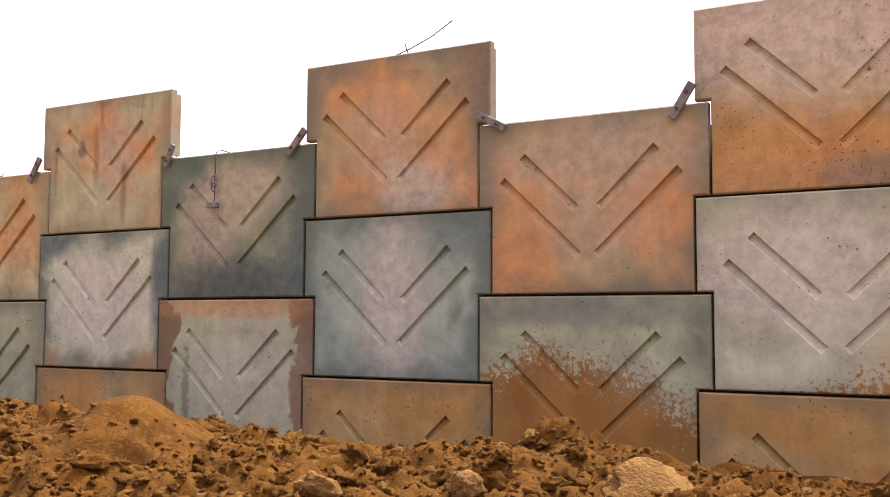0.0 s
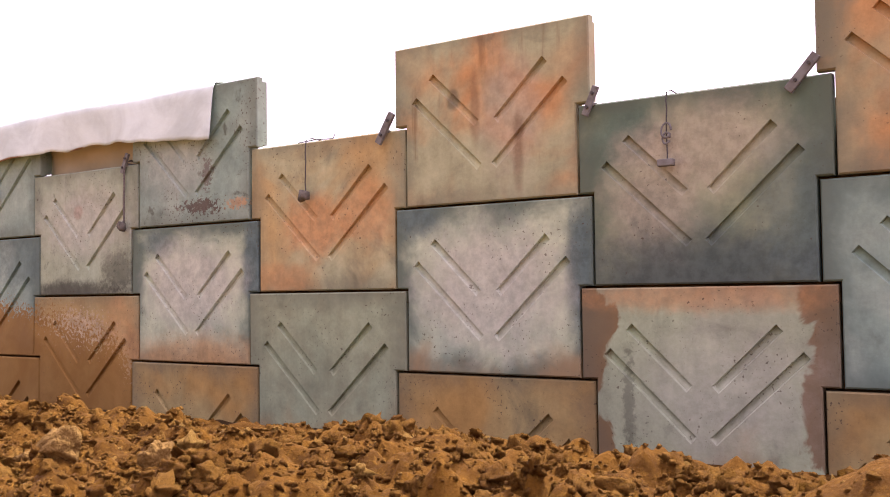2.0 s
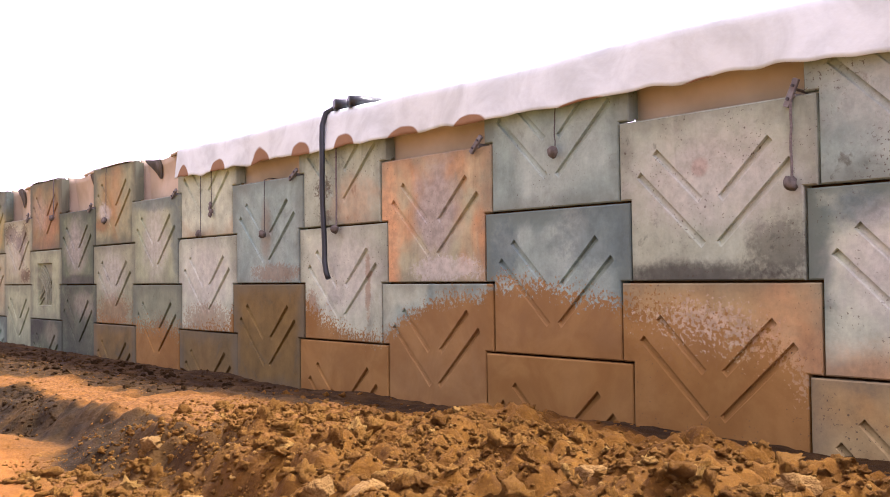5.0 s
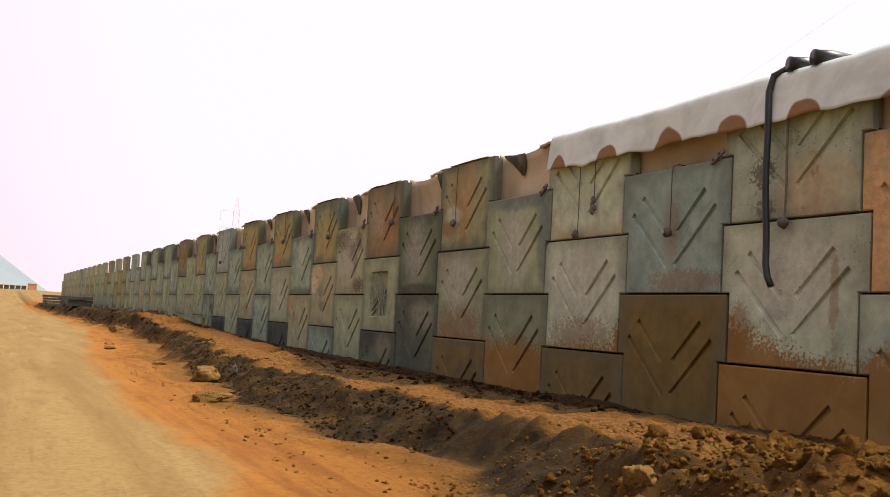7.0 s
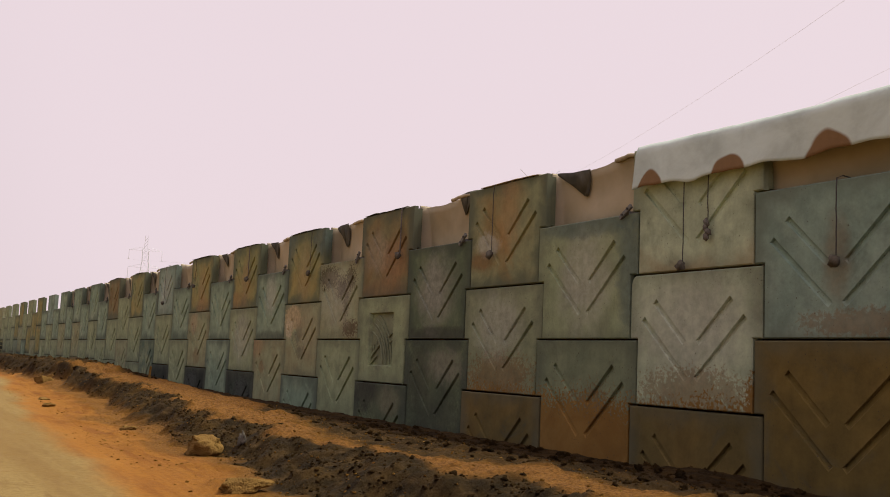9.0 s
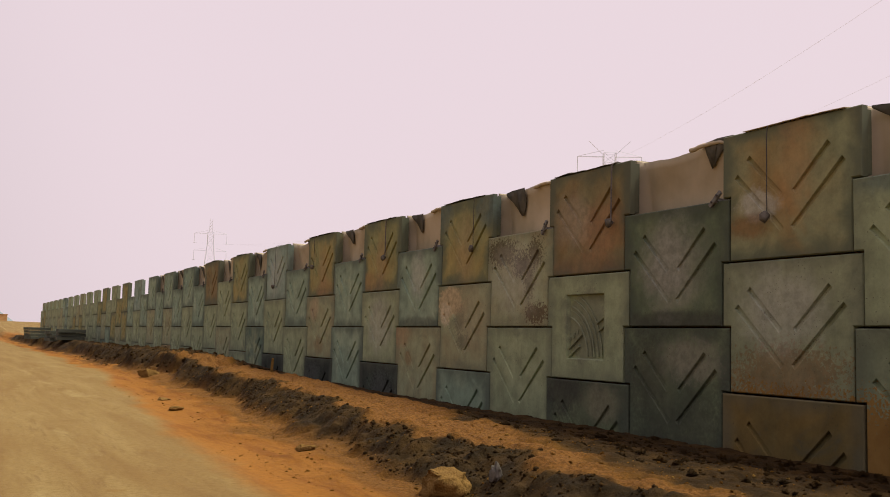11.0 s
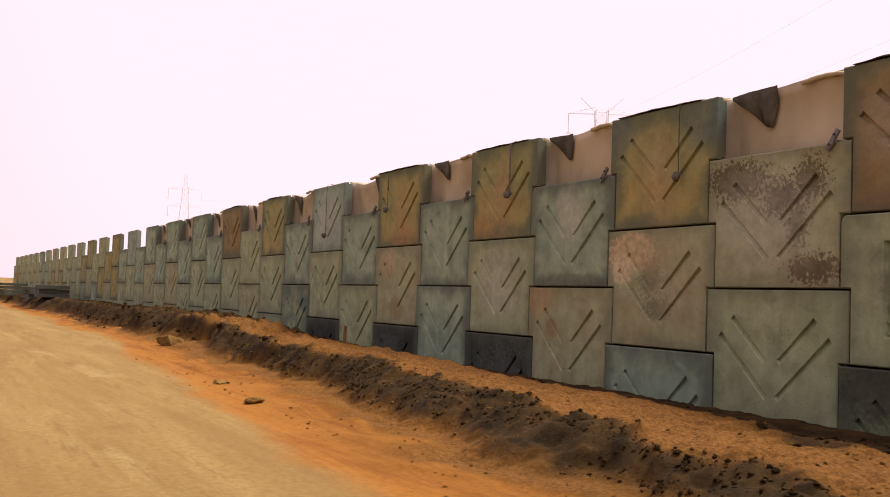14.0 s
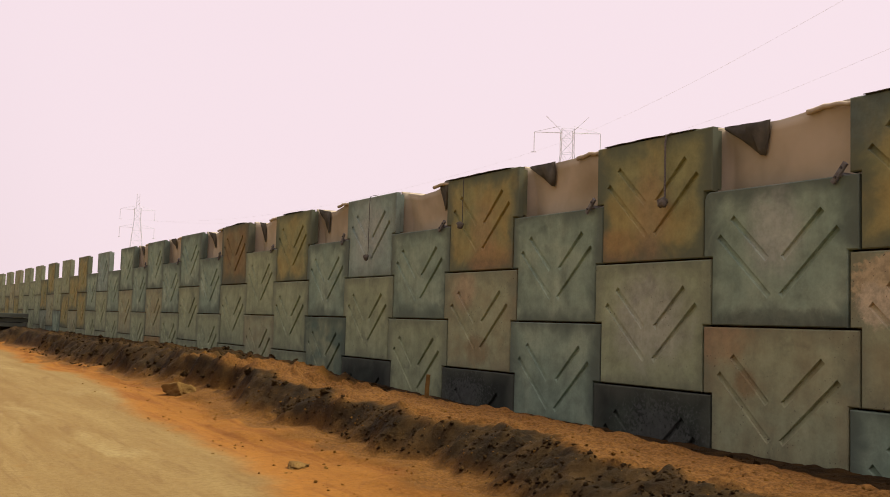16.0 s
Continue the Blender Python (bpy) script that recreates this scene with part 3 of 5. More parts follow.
def soil_material():
    """Red loose soil on the bank, red shoulder, pale beaten road."""
    m, n, l, s = nodes_of("red_soil_and_dirt_road")
    geo = n.new("ShaderNodeNewGeometry").outputs["Position"]
    sep = n.new("ShaderNodeSeparateXYZ")
    l.new(geo, sep.inputs[0])
    big = noise_node(n, l, geo, 0.5, 5.0, 0.6, 0.5)
    mid = noise_node(n, l, geo, 3.0, 7.0, 0.65)
    fine = noise_node(n, l, geo, 28.0, 6.0, 0.7)
    loose = blend(n, l, ramp(n, l, mid, 0.3, 0.7), (0.08115, 0.03485, 0.003289), (0.1708, 0.07728, 0.007237))
    loose = blend(n, l, ramp(n, l, fine, 0.5, 0.75), loose, (0.2477, 0.1251, 0.01479))
    loose = blend(n, l, ramp(n, l, big, 0.55, 0.75), loose, (0.1196, 0.05456, 0.005917))
    grain = ramp(n, l, noise_node(n, l, geo, 75.0, 4.0, 0.7), 0.38, 0.66)
    loose = blend(n, l, calc(n, l, "MULTIPLY", grain, 0.35), loose, (0.06833, 0.0303, 0.003289))
    marks = {}
    for key in ("road", "dug", "dry"):
        at = n.new("ShaderNodeAttribute")
        at.attribute_name = key
        marks[key] = at.outputs["Fac"]
    # near-black tones: damp soil plus the painted shade of the cut and the wall
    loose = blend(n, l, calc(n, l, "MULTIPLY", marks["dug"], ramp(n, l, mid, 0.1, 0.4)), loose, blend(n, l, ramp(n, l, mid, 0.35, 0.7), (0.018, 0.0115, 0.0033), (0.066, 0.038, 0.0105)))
    # dry soil, brightened so that part of the terrace's sunlight is in the colour
    loose = blend(n, l, calc(n, l, "MULTIPLY", marks["dry"], ramp(n, l, mid, 0.1, 0.45)), loose, blend(n, l, ramp(n, l, fine, 0.35, 0.65), (0.108, 0.0476, 0.0105), (0.2376, 0.1122, 0.0266)))
    track = n.new("ShaderNodeMapping")
    track.inputs["Scale"].default_value = (0.12, 1.6, 1)
    l.new(geo, track.inputs["Vector"])
    ruts = noise_node(n, l, track.outputs[0], 1.0, 6.0, 0.6, 0.3)
    road = blend(n, l, ramp(n, l, ruts, 0.3, 0.7), (0.205, 0.128, 0.043), (0.275, 0.197, 0.075))
    road = blend(n, l, ramp(n, l, mid, 0.55, 0.8), road, (0.23, 0.137, 0.042))
    worn = n.new("ShaderNodeMapping")
    worn.inputs["Scale"].default_value = (0.5, 2.2, 1)
    l.new(geo, worn.inputs["Vector"])
    road = blend(n, l, calc(n, l, "MULTIPLY", ramp(n, l, noise_node(n, l, worn.outputs[0], 1.4, 8.0, 0.7, 0.6), 0.52, 0.72), 0.6), road, (0.17, 0.10, 0.034))
    road = blend(n, l, calc(n, l, "MULTIPLY", ramp(n, l, noise_node(n, l, worn.outputs[0], 0.7, 6.0, 0.6, 0.4), 0.55, 0.75), 0.6), road, (0.345, 0.272, 0.115))
    road = blend(n, l, calc(n, l, "MULTIPLY", ramp(n, l, noise_node(n, l, geo, 55.0, 3.0, 0.6), 0.6, 0.72), 0.5), road, (0.12, 0.07, 0.03))
    road = blend(n, l, calc(n, l, "MULTIPLY", ramp(n, l, noise_node(n, l, track.outputs[0], 7.0, 6.0, 0.75), 0.56, 0.66), 0.45), road, (0.15, 0.085, 0.032))
    grit = ramp(n, l, noise_node(n, l, geo, 16.0, 8.0, 0.78), 0.40, 0.66)
    road = blend(n, l, calc(n, l, "MULTIPLY", grit, 0.55), road, (0.15, 0.088, 0.030))
    red = blend(n, l, mid, (0.26, 0.105, 0.016), (0.34, 0.155, 0.028))
    uneven = calc(n, l, "MULTIPLY", calc(n, l, "SUBTRACT", big, 0.5), ramp(n, l, marks["road"], 0.0, 0.12))
    lvl = calc(n, l, "ADD", marks["road"], calc(n, l, "MULTIPLY", uneven, 0.5))
    red = blend(n, l, ramp(n, l, noise_node(n, l, track.outputs[0], 3.0, 7.0, 0.65, 0.4), 0.42, 0.66), red, (0.215, 0.082, 0.014))
    red = blend(n, l, calc(n, l, "MULTIPLY", grit, 0.5), red, (0.15, 0.062, 0.013))
    col = blend(n, l, ramp(n, l, lvl, 0.02, 0.16), loose, red)
    col = blend(n, l, ramp(n, l, lvl, 0.46, 0.72), col, road)
    l.new(col, s.inputs["Base Color"])
    s.inputs["Roughness"].default_value = 0.96
    s.inputs["Specular IOR Level"].default_value = 0.15
    rugged = calc(n, l, "SUBTRACT", 1.0, calc(n, l, "MULTIPLY", ramp(n, l, lvl, 0.1, 0.6), 0.72))
    tex = calc(n, l, "ADD", noise_node(n, l, geo, 30.0, 9.0, 0.78), calc(n, l, "MULTIPLY", mid, 1.0))
    bump(n, l, s, calc(n, l, "MULTIPLY", tex, rugged), 0.8, 0.04)
    return m


SOIL = soil_material()


# ---- mesh helpers ----
def link(name, bm, mats, parent=None, smooth=False):
    me = bpy.data.meshes.new(name)
    bm.normal_update()
    bm.to_mesh(me)
    bm.free()
    for mt in (mats if isinstance(mats, (list, tuple)) else [mats]):
        me.materials.append(mt)
    if smooth:
        me.polygons.foreach_set("use_smooth", [True] * len(me.polygons))
    ob = new(name, me)
    ob.parent = parent
    return ob


def part(name, bm, material, parent, label="", smooth=False):
    ob = link(name, bm, material, parent, smooth)
    return tagged(ob, label)


def empty(name, m=None):
    ob = new(name)
    ob.empty_display_size = 0.1
    if m is not None:
        ob.matrix_world = m
    return ob


def box(bm, lo, hi, bevel=0.0, m=None):
    c = [(a + b) / 2 for a, b in zip(lo, hi)]
    sz = [b - a for a, b in zip(lo, hi)]
    r = bmesh.ops.create_cube(bm, size=1, matrix=Matrix.Translation(c) @ Matrix.Diagonal((*sz, 1)))
    vs = r["verts"]
    if bevel:
        es = list({e for v in vs for e in v.link_edges})
        out = bmesh.ops.bevel(bm, geom=es, offset=bevel, segments=2, affect="EDGES", profile=0.5)
        vs = list({v for f in out["faces"] for v in f.verts} | {v for v in vs if v.is_valid})
    if m is not None:
        bmesh.ops.transform(bm, matrix=m, verts=vs)
    return vs


def tube(bm, pts, r, sides=8, r_end=None):
    """A round bar along points, closed at its ends."""
    pts = [Vector(p) for p in pts]
    rings = []
    for i, p in enumerate(pts):
        d = (pts[min(i + 1, len(pts) - 1)] - pts[max(i - 1, 0)]).normalized()
        a = d.cross(Vector((0.13, 0.97, 0.2))).normalized()
        b = d.cross(a)
        rr = r if r_end is None else r + (r_end - r) * i / (len(pts) - 1)
        rings.append([bm.verts.new(p + rr * (math.cos(k * math.tau / sides) * a + math.sin(k * math.tau / sides) * b)) for k in range(sides)])
    for r0, r1 in zip(rings, rings[1:]):
        for k in range(sides):
            bm.faces.new((r0[k], r0[(k + 1) % sides], r1[(k + 1) % sides], r1[k]))
    bm.faces.new(rings[0][::-1])
    bm.faces.new(rings[-1])


def lump(bm, c, size, seed, sub=2, rough=0.25, cuts=0, crumb=0.0):
    """An irregular stone or clod, broken flat on some sides."""
    r = bmesh.ops.create_icosphere(bm, subdivisions=sub, radius=1.0)
    off = Vector((seed * 3.7, seed * 1.3, seed * 5.1))
    dice = random.Random(seed)
    planes = [(Vector([dice.gauss(0, 1) for _ in range(3)]).normalized(), dice.uniform(0.5, 0.8)) for _ in range(cuts)]
    for v in r["verts"]:
        d = v.co.normalized()
        k = 1 + rough * noise.noise(d * 1.3 + off) * 1.5 + rough * 0.7 * noise.noise(d * 2.9 + off) + rough * 0.4 * noise.noise(d * 6.3 + off)
        p = d * k
        for q, far in planes:
            over = p.dot(q) - far
            if over > 0:
                p = p - q * over * 0.9
        p = p * (1 + crumb * noise.noise(p * 5 + off) + 0.7 * crumb * noise.noise(p * 11 + off)) if crumb else p
        p = p * (1 + 0.3 * rough * noise.noise(p * 4 + off) + 0.3 * rough * noise.noise(p * 9 + off))
        v.co = Vector((p.x * size[0], p.y * size[1], p.z * size[2])) + Vector(c)


# ---- the wall's panels ----
def t_outline(g=GAP, b=0.0, chip=0.0):
    """The panel's outline: a wide upper half over a narrower lower half, b set in for the bevel; chip: a broken upper corner."""
    w, s, hh = P / 2 + LIP - g - b, P / 2 - LIP - g - b, H / 2
    corner = [(-w + chip, H - g - b), (-w + chip * 0.35, H - g - b - chip * 0.4), (-w, H - g - b - chip * 1.2)] if chip else [(-w, H - g - b)]
    return [(-s, g + b), (s, g + b), (s, hh + g + b), (w, hh + g + b), (w, H - g - b)] + corner + [(-w, hh + g + b), (-s, hh + g + b)]


def bar_groove(a, b, w):
    """A cast groove from its head a down to b: deep under its upper edge, running out towards its lower edge and its foot."""
    a, b = Vector(a), Vector(b)
    d = (b - a).normalized()
    q = Vector((-d.y, d.x)) * w / 2
    if q.y < 0:
        q = -q
    outer = [a + q, a - q, b - q, b + q]
    inner = [(*(a + q * 0.9 + d * 0.006), 0.046), (*(a - q * 0.72 + d * 0.006), 0.032), (*(b - q * 0.72 - d * 0.02), 0.010), (*(b + q * 0.9 - d * 0.02), 0.030)]
    return outer, inner


def panel_mesh(name, holes, depth=0.03, extra=None, chip=0.0):
    bm = bmesh.new()
    bev = 0.012
    front = [bm.verts.new((x, 0, z)) for x, z in t_outline(b=bev, chip=chip)]
    side = [bm.verts.new((x, bev, z)) for x, z in t_outline(chip=chip)]
    lap = [bm.verts.new((x, THICK * 0.5, z)) for x, z in t_outline(chip=chip)]
    lap2 = [bm.verts.new((x, THICK * 0.5, z)) for x, z in t_outline(b=0.03, chip=chip)]
    rear = [bm.verts.new((x, THICK, z)) for x, z in t_outline(b=0.03, chip=chip)]
    n = len(front)
    edges = []
    for i in range(n):
        j = (i + 1) % n
        bm.faces.new((front[i], side[i], side[j], front[j]))
        for p, q in ((side, lap), (lap, lap2), (lap2, rear)):
            bm.faces.new((p[i], q[i], q[j], p[j]))
        edges.append(bm.edges.get((front[i], front[j])))
    bm.faces.new(rear)
    for loop, inner in holes:
        top = [bm.verts.new((p[0], 0, p[1])) for p in loop]
        low = [bm.verts.new((p[0], p[2] if len(p) > 2 else depth, p[1])) for p in inner]
        k = len(top)
        for i in range(k):
            j = (i + 1) % k
            bm.faces.new((top[i], low[i], low[j], top[j]))
            edges.append(bm.edges.get((top[i], top[j])))
        bm.faces.new(low)
    bmesh.ops.triangle_fill(bm, use_beauty=True, edges=edges, normal=(0, -1, 0))
    if extra:
        extra(bm)
    bmesh.ops.recalc_face_normals(bm, faces=bm.faces)
    me = bpy.data.meshes.new(name)
    bm.to_mesh(me)
    bm.free()
    me.materials.append(CONCRETE["G"])
    return me


BARS = [((-0.78, 0.985), (-0.075, 0.32)), ((-0.59, 1.18), (-0.10, 0.71)), ((0.59, 1.18), (0.10, 0.71)), ((0.78, 0.985), (0.075, 0.32))]
CHEVRON = panel_mesh("panel", [bar_groove(a, b, 0.074) for a, b in BARS], 0.036)
WORN = panel_mesh("worn_panel", [bar_groove(a, b, 0.074) for a, b in BARS], 0.036, None, 0.07)


FR = (-0.49, 0.45, 0.29, 1.22)         # the sunk field of the framed panel


def emblem(bm):
    """Relief inside the framed panel: plain curved ribs and short bars."""
    for r, w in ((0.60, 0.014), (0.70, 0.008), (0.76, 0.012), (0.86, 0.010), (0.95, 0.012)):
        pts = [(-0.60 + r * math.cos(a), 0.046, 0.31 + r * math.sin(a)) for a in np.linspace(0.03, 1.3, 18)]
        pts = [p for p in pts if FR[0] + 0.04 < p[0] < FR[1] - 0.04 and p[2] < FR[3] - 0.04]
        tube(bm, pts, w, 6)
    for x0, z0, x1, z1 in ((-0.46, 0.44, -0.12, 0.66), (-0.46, 0.33, -0.20, 0.48), (0.22, 0.80, 0.42, 0.90), (0.26, 0.69, 0.42, 0.78)):
        tube(bm, [(x0, 0.042, z0), (x1, 0.042, z1)], 0.018, 6)
    for k in range(4):                                   # a worn row of writing, as plain bars
        x = -0.45 + k * 0.09
        tube(bm, [(x, 0.047, 0.545 + 0.055 * k), (x + 0.012, 0.047, 0.615 + 0.055 * k)], 0.012, 5)


SQ = [(FR[0], FR[2]), (FR[1], FR[2]), (FR[1], FR[3]), (FR[0], FR[3])]
SQI = [(FR[0] + 0.02, FR[2] + 0.02), (FR[1] - 0.02, FR[2] + 0.02), (FR[1] - 0.02, FR[3] - 0.02), (FR[0] + 0.02, FR[3] - 0.02)]
FRAMED = panel_mesh("framed_panel", [(SQ, SQI)], 0.06, emblem, 0.055)

rng = random.Random(11)
wall = tagged(empty("wall_north"), "stepped retaining wall of interlocking precast concrete panels", "retaining wall", kind="structure")
for c in range(FIRST, LAST + 1):
    tones = TONES.get(c)
    rows = [-1, 0, 1] if c % 2 else [-0.5, 0.5]
    tones = tones.split() if tones else [rng.choice(["Gd", "Bd", "Gt", "Gd", "G", "Tu"]) for _ in rows]
    for v, key in zip(rows, tones):
        framed = c == -13 and v == 0
        worn = (c, v) in ((-16, 0.5), (-9, 0), (-22, 0.5), (-27, 1))
        ob = new("panel", FRAMED if framed else WORN if worn else CHEVRON)
        ob.parent = wall
        ob.location = ((c + 0.5) * P, rng.uniform(-0.008, 0.008), v * H)
        ob.rotation_euler = (radians(rng.uniform(-0.25, 0.25)), 0, radians(rng.uniform(-0.2, 0.2)))
        ob.material_slots[0].link = "OBJECT"
        shared = CONCRETE[key]
        if (c, v) in STAINS:
            colours, more = RECIPES[shared.name]
            shared = concrete(shared.name + "_stained", *colours, **more, blobs=STAINS[c, v])
        ob.material_slots[0].material = shared
        if framed:
            tagged(ob, "framed panel with a plain raised emblem")
        if worn:
            tagged(ob, "panel with a broken upper corner")

# the filled embankment behind the panels, lower at its open end
bm = bmesh.new()
X0, X1 = FIRST * P, (LAST + 1) * P
SHEET_END = -4.35
box(bm, (-58.5, 0.5, -0.9), (-11.6, 22, 2.8))
fill_high = link("embankment_fill", bm, FILL)
tagged(fill_high, "high packed soil fill behind the wall panels", "embankment", kind="structure")
bm = bmesh.new()
box(bm, (X0, 0.22, -0.9), (-58.5, 22, 2.1))
tagged(link("embankment_fill", bm, FILL), "lower packed soil fill at the far wall end", "embankment", kind="structure")
bm = bmesh.new()
box(bm, (-11.6, 0.22, -0.9), (X1, 22, 2.1))
tagged(link("embankment_fill", bm, FILL), "lower packed soil fill behind the open wall end", "embankment", kind="structure")


# ---- ground ----
KX = [12, 0, -4, -8, -11, -14, -18, -22, -26, -30, -36, -45, -60, -118]
K_TOE = [-6.0, -6.0, -5.4, -4.4, -4.25, -4.25, -4.3, -4.2, -3.75, -3.3, -3.0, -2.8, -2.5, -2.3]
K_PALE = [-7.4, -7.4, -6.9, -5.9, -5.7, -5.7, -5.65, -5.55, -5.25, -4.9, -4.3, -3.6, -3.2, -3.0]        # where the red shoulder meets the beaten road
K_YR = [-3.4, -3.4, -3.8, -3.5, -3.4, -3.45, -3.45, -3.4, -3.05, -2.65, -2.4, -2.1, -1.8, -1.6]
K_YP = [-2.6, -2.5, -2.3, -2.2, -2.2, -2.4, -2.4, -2.4, -2.0, -1.7, -1.5, -1.4, -1.2, -1.0]
K_R = [-0.36, -0.26, -0.27, -0.37, -0.42, -0.49, -0.52, -0.48, -0.42, -0.36, -0.3, -0.16, -0.12, -0.2]
K_B = [-0.6, -0.6, -0.58, -0.64, -0.66, -0.68, -0.66, -0.64, -0.62, -0.6, -0.52, -0.3, -0.2, -0.3]
K_DARK = [-1.3, -1.3, -1.4, -1.8, -2.3, -2.8, -3.0, -2.4, -1.2, -0.55, -1.2, -3.0, -3.0, -3.0]       # how far dark spoil, deepened for the wall's shade, reaches out from the wall
ROAD_Z = -0.8


def lattice(seed):
    return np.random.RandomState(seed).rand(257, 257)


def value_noise(x, y, scale, seed):
    """Smooth value noise in -1..1 on arrays."""
    t = lattice(seed)
    u, v = x / scale + 500.0, y / scale + 500.0
    i, j = np.floor(u).astype(int), np.floor(v).astype(int)
    fu, fv = u - i, v - j
    fu, fv = fu * fu * (3 - 2 * fu), fv * fv * (3 - 2 * fv)
    a, b = t[i % 257, j % 257], t[(i + 1) % 257, j % 257]
    c, d = t[i % 257, (j + 1) % 257], t[(i + 1) % 257, (j + 1) % 257]
    return 2 * ((a * (1 - fu) + b * fu) * (1 - fv) + (c * (1 - fu) + d * fu) * fv) - 1


def step(a, b, x):
    t = np.clip((x - a) / (b - a), 0, 1)
    return t * t * (3 - 2 * t)


def knots(x, ys):
    return np.interp(x, KX[::-1], ys[::-1])


MOUNDS = [(2.95, -3.2, 0.34, 0.3), (-0.5, -3.0, 0.06, 0.6), (-7.4, -0.9, 0.18, 0.6), (-15.5, -0.6, 0.12, 0.5), (-11.8, -0.8, 0.12, 0.5),
          (-9.0, -0.5, 0.1, 0.5), (5.4, -2.0, 0.14, 0.3), (-38, -2.2, 0.12, 1.2), (-41, -2.0, 0.15, 1.4), (-46, -1.6, 0.1, 2.0)]


def billow(n):
    """Rounded lumps with sharp creases between them."""
    return 2 * np.abs(n) - 0.6


def ground_height(x, y):
    """Height of the ground and how far it is beaten road, on arrays."""
    x, y = np.asarray(x, float), np.asarray(y, float)
    toe, yr, yp, rz, bz = knots(x, K_TOE), knots(x, K_YR), knots(x, K_YP), knots(x, K_R), knots(x, K_B)
    toe = toe + 0.32 * value_noise(x, y * 0, 2.3, 3) + 0.28 * value_noise(x, y, 0.8, 4) + 0.14 * value_noise(x, y, 0.28, 44)
    yr = yr + 0.25 * value_noise(x, y * 0, 1.7, 13) + 0.25 * value_noise(x, y, 0.6, 14)
    yr = np.maximum(yr, toe + 0.3)
    yp = np.clip(yp, yr + 0.1, -0.9)
    h = ROAD_Z + (rz - ROAD_Z) * (0.72 * step(toe, yr, y) + 0.28 * step(toe - 0.55, yr - 0.15, y))
    h = h + (bz - rz) * step(yp, -0.7, y)
    on = step(toe - 0.35, toe + 0.5, y)
    near = 1 - 0.85 * step(-1.9, -0.35, y)
    later = step(-6.5, -10.5, x)                       # a low spoil edge and a rut run beside the road there
    h = h + later * (0.03 + 0.06 * value_noise(x, y, 0.7, 15)) * np.exp(-((y - toe + 0.35) / 0.22) ** 2)
    h = h - later * 0.05 * np.exp(-((y - toe - 0.15) / 0.22) ** 2)
    for a, b, hh, r in MOUNDS:
        h = h + hh * np.exp(-((x - a) ** 2 + (y - b) ** 2) / (2 * r * r))
    r1 = value_noise(x, y, 1.3, 5)
    r2 = value_noise(x + 0.2 * r1, y, 0.55, 6)
    r3 = value_noise(x + 0.1 * r2, y, 0.27, 7)
    r4 = value_noise(x, y + 0.1 * r2, 0.15, 8)
    r5 = value_noise(x, y, 0.09, 9)
    tame = 1 - 0.65 * later * step(-36, -33, x) * step(yr - 0.05, yr + 0.25, y) * step(-0.5, -1.2, y)      # the terrace was graded smoother
    cut = 1 - 0.5 * later * (1 - step(yr - 0.05, yr + 0.25, y))
    calm = 1 - 0.8 * np.exp(-((x - 2.95) ** 2 + (y + 3.2) ** 2) / 0.3)
    h = h + on * near * tame * cut * calm * (0.05 * r1 + 0.06 * billow(r2) + 0.065 * billow(r3) + 0.05 * billow(r4) + 0.03 * billow(r5))
    h = h + (1 - on) * (0.02 * value_noise(x * 0.25, y, 0.8, 10) + 0.006 * r2 + 0.003 * r5)
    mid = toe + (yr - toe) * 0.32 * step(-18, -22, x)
    dug = step(mid - 0.25, mid + 0.15, y) * (1 - step(yr - 0.1, yr + 0.12, y))       # the fresh-cut damp face, its shade painted in with the damp tone
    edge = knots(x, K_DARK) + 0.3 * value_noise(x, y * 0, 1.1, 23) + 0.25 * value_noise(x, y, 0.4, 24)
    dug = np.maximum(dug, 0.9 * step(edge - 0.15, edge + 0.2, y))                 # dark spoil heaped along the wall's foot, the wall's shade included in its colour
    dry = step(yr - 0.1, yr + 0.15, y) * later * (1 - step(edge - 0.3, edge + 0.1, y))
    dry = np.maximum(dry, 0.8 * later * step(toe - 0.5, toe - 0.1, y) * (1 - step(mid - 0.3, mid + 0.1, y)))     # crumbled foot of the cut
    pale = np.minimum(knots(x, K_PALE) + 0.25 * value_noise(x, y * 0, 3.1, 21), toe - 0.5)
    beaten = np.where(y > pale, 0.5 * np.clip((toe - 0.1 - y) / (toe - 0.1 - pale), 0, 1), np.clip(0.5 + (pale - y) * 0.6, 0, 1))
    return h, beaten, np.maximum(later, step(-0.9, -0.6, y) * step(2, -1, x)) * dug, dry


def spread(parts):
    out = [np.array([parts[0][0]])]
    for a, b, n in parts:
        out.append(np.linspace(a, b, n + 1)[1:])
    return np.concatenate(out)


def far_steps(a, b, n):
    return a + (b - a) * np.linspace(0, 1, n + 1)[1:] ** 3


xs = np.concatenate([far_steps(-120, -3000, 24)[::-1], spread([(-120, -62, 120), (-62, -33, 300), (-33, -12, 620), (-12, 8, 520), (8, 14, 40)]), far_steps(14, 2600, 24)])
ys = np.concatenate([far_steps(-12, -2600, 24)[::-1], spread([(-12, -5.4, 80), (-5.4, -1.2, 135), (-1.2, 0.16, 32)]), far_steps(0.16, 2600, 24)])
gx, gy = np.meshgrid(xs, ys, indexing="ij")
gz, groad, gdug, gdry = ground_height(gx, np.minimum(gy, 0.0))
flat = np.maximum(step(-125, -260, gx), np.maximum(step(20, 60, gx), np.maximum(step(-20, -60, gy), step(0.3, 4, gy))))
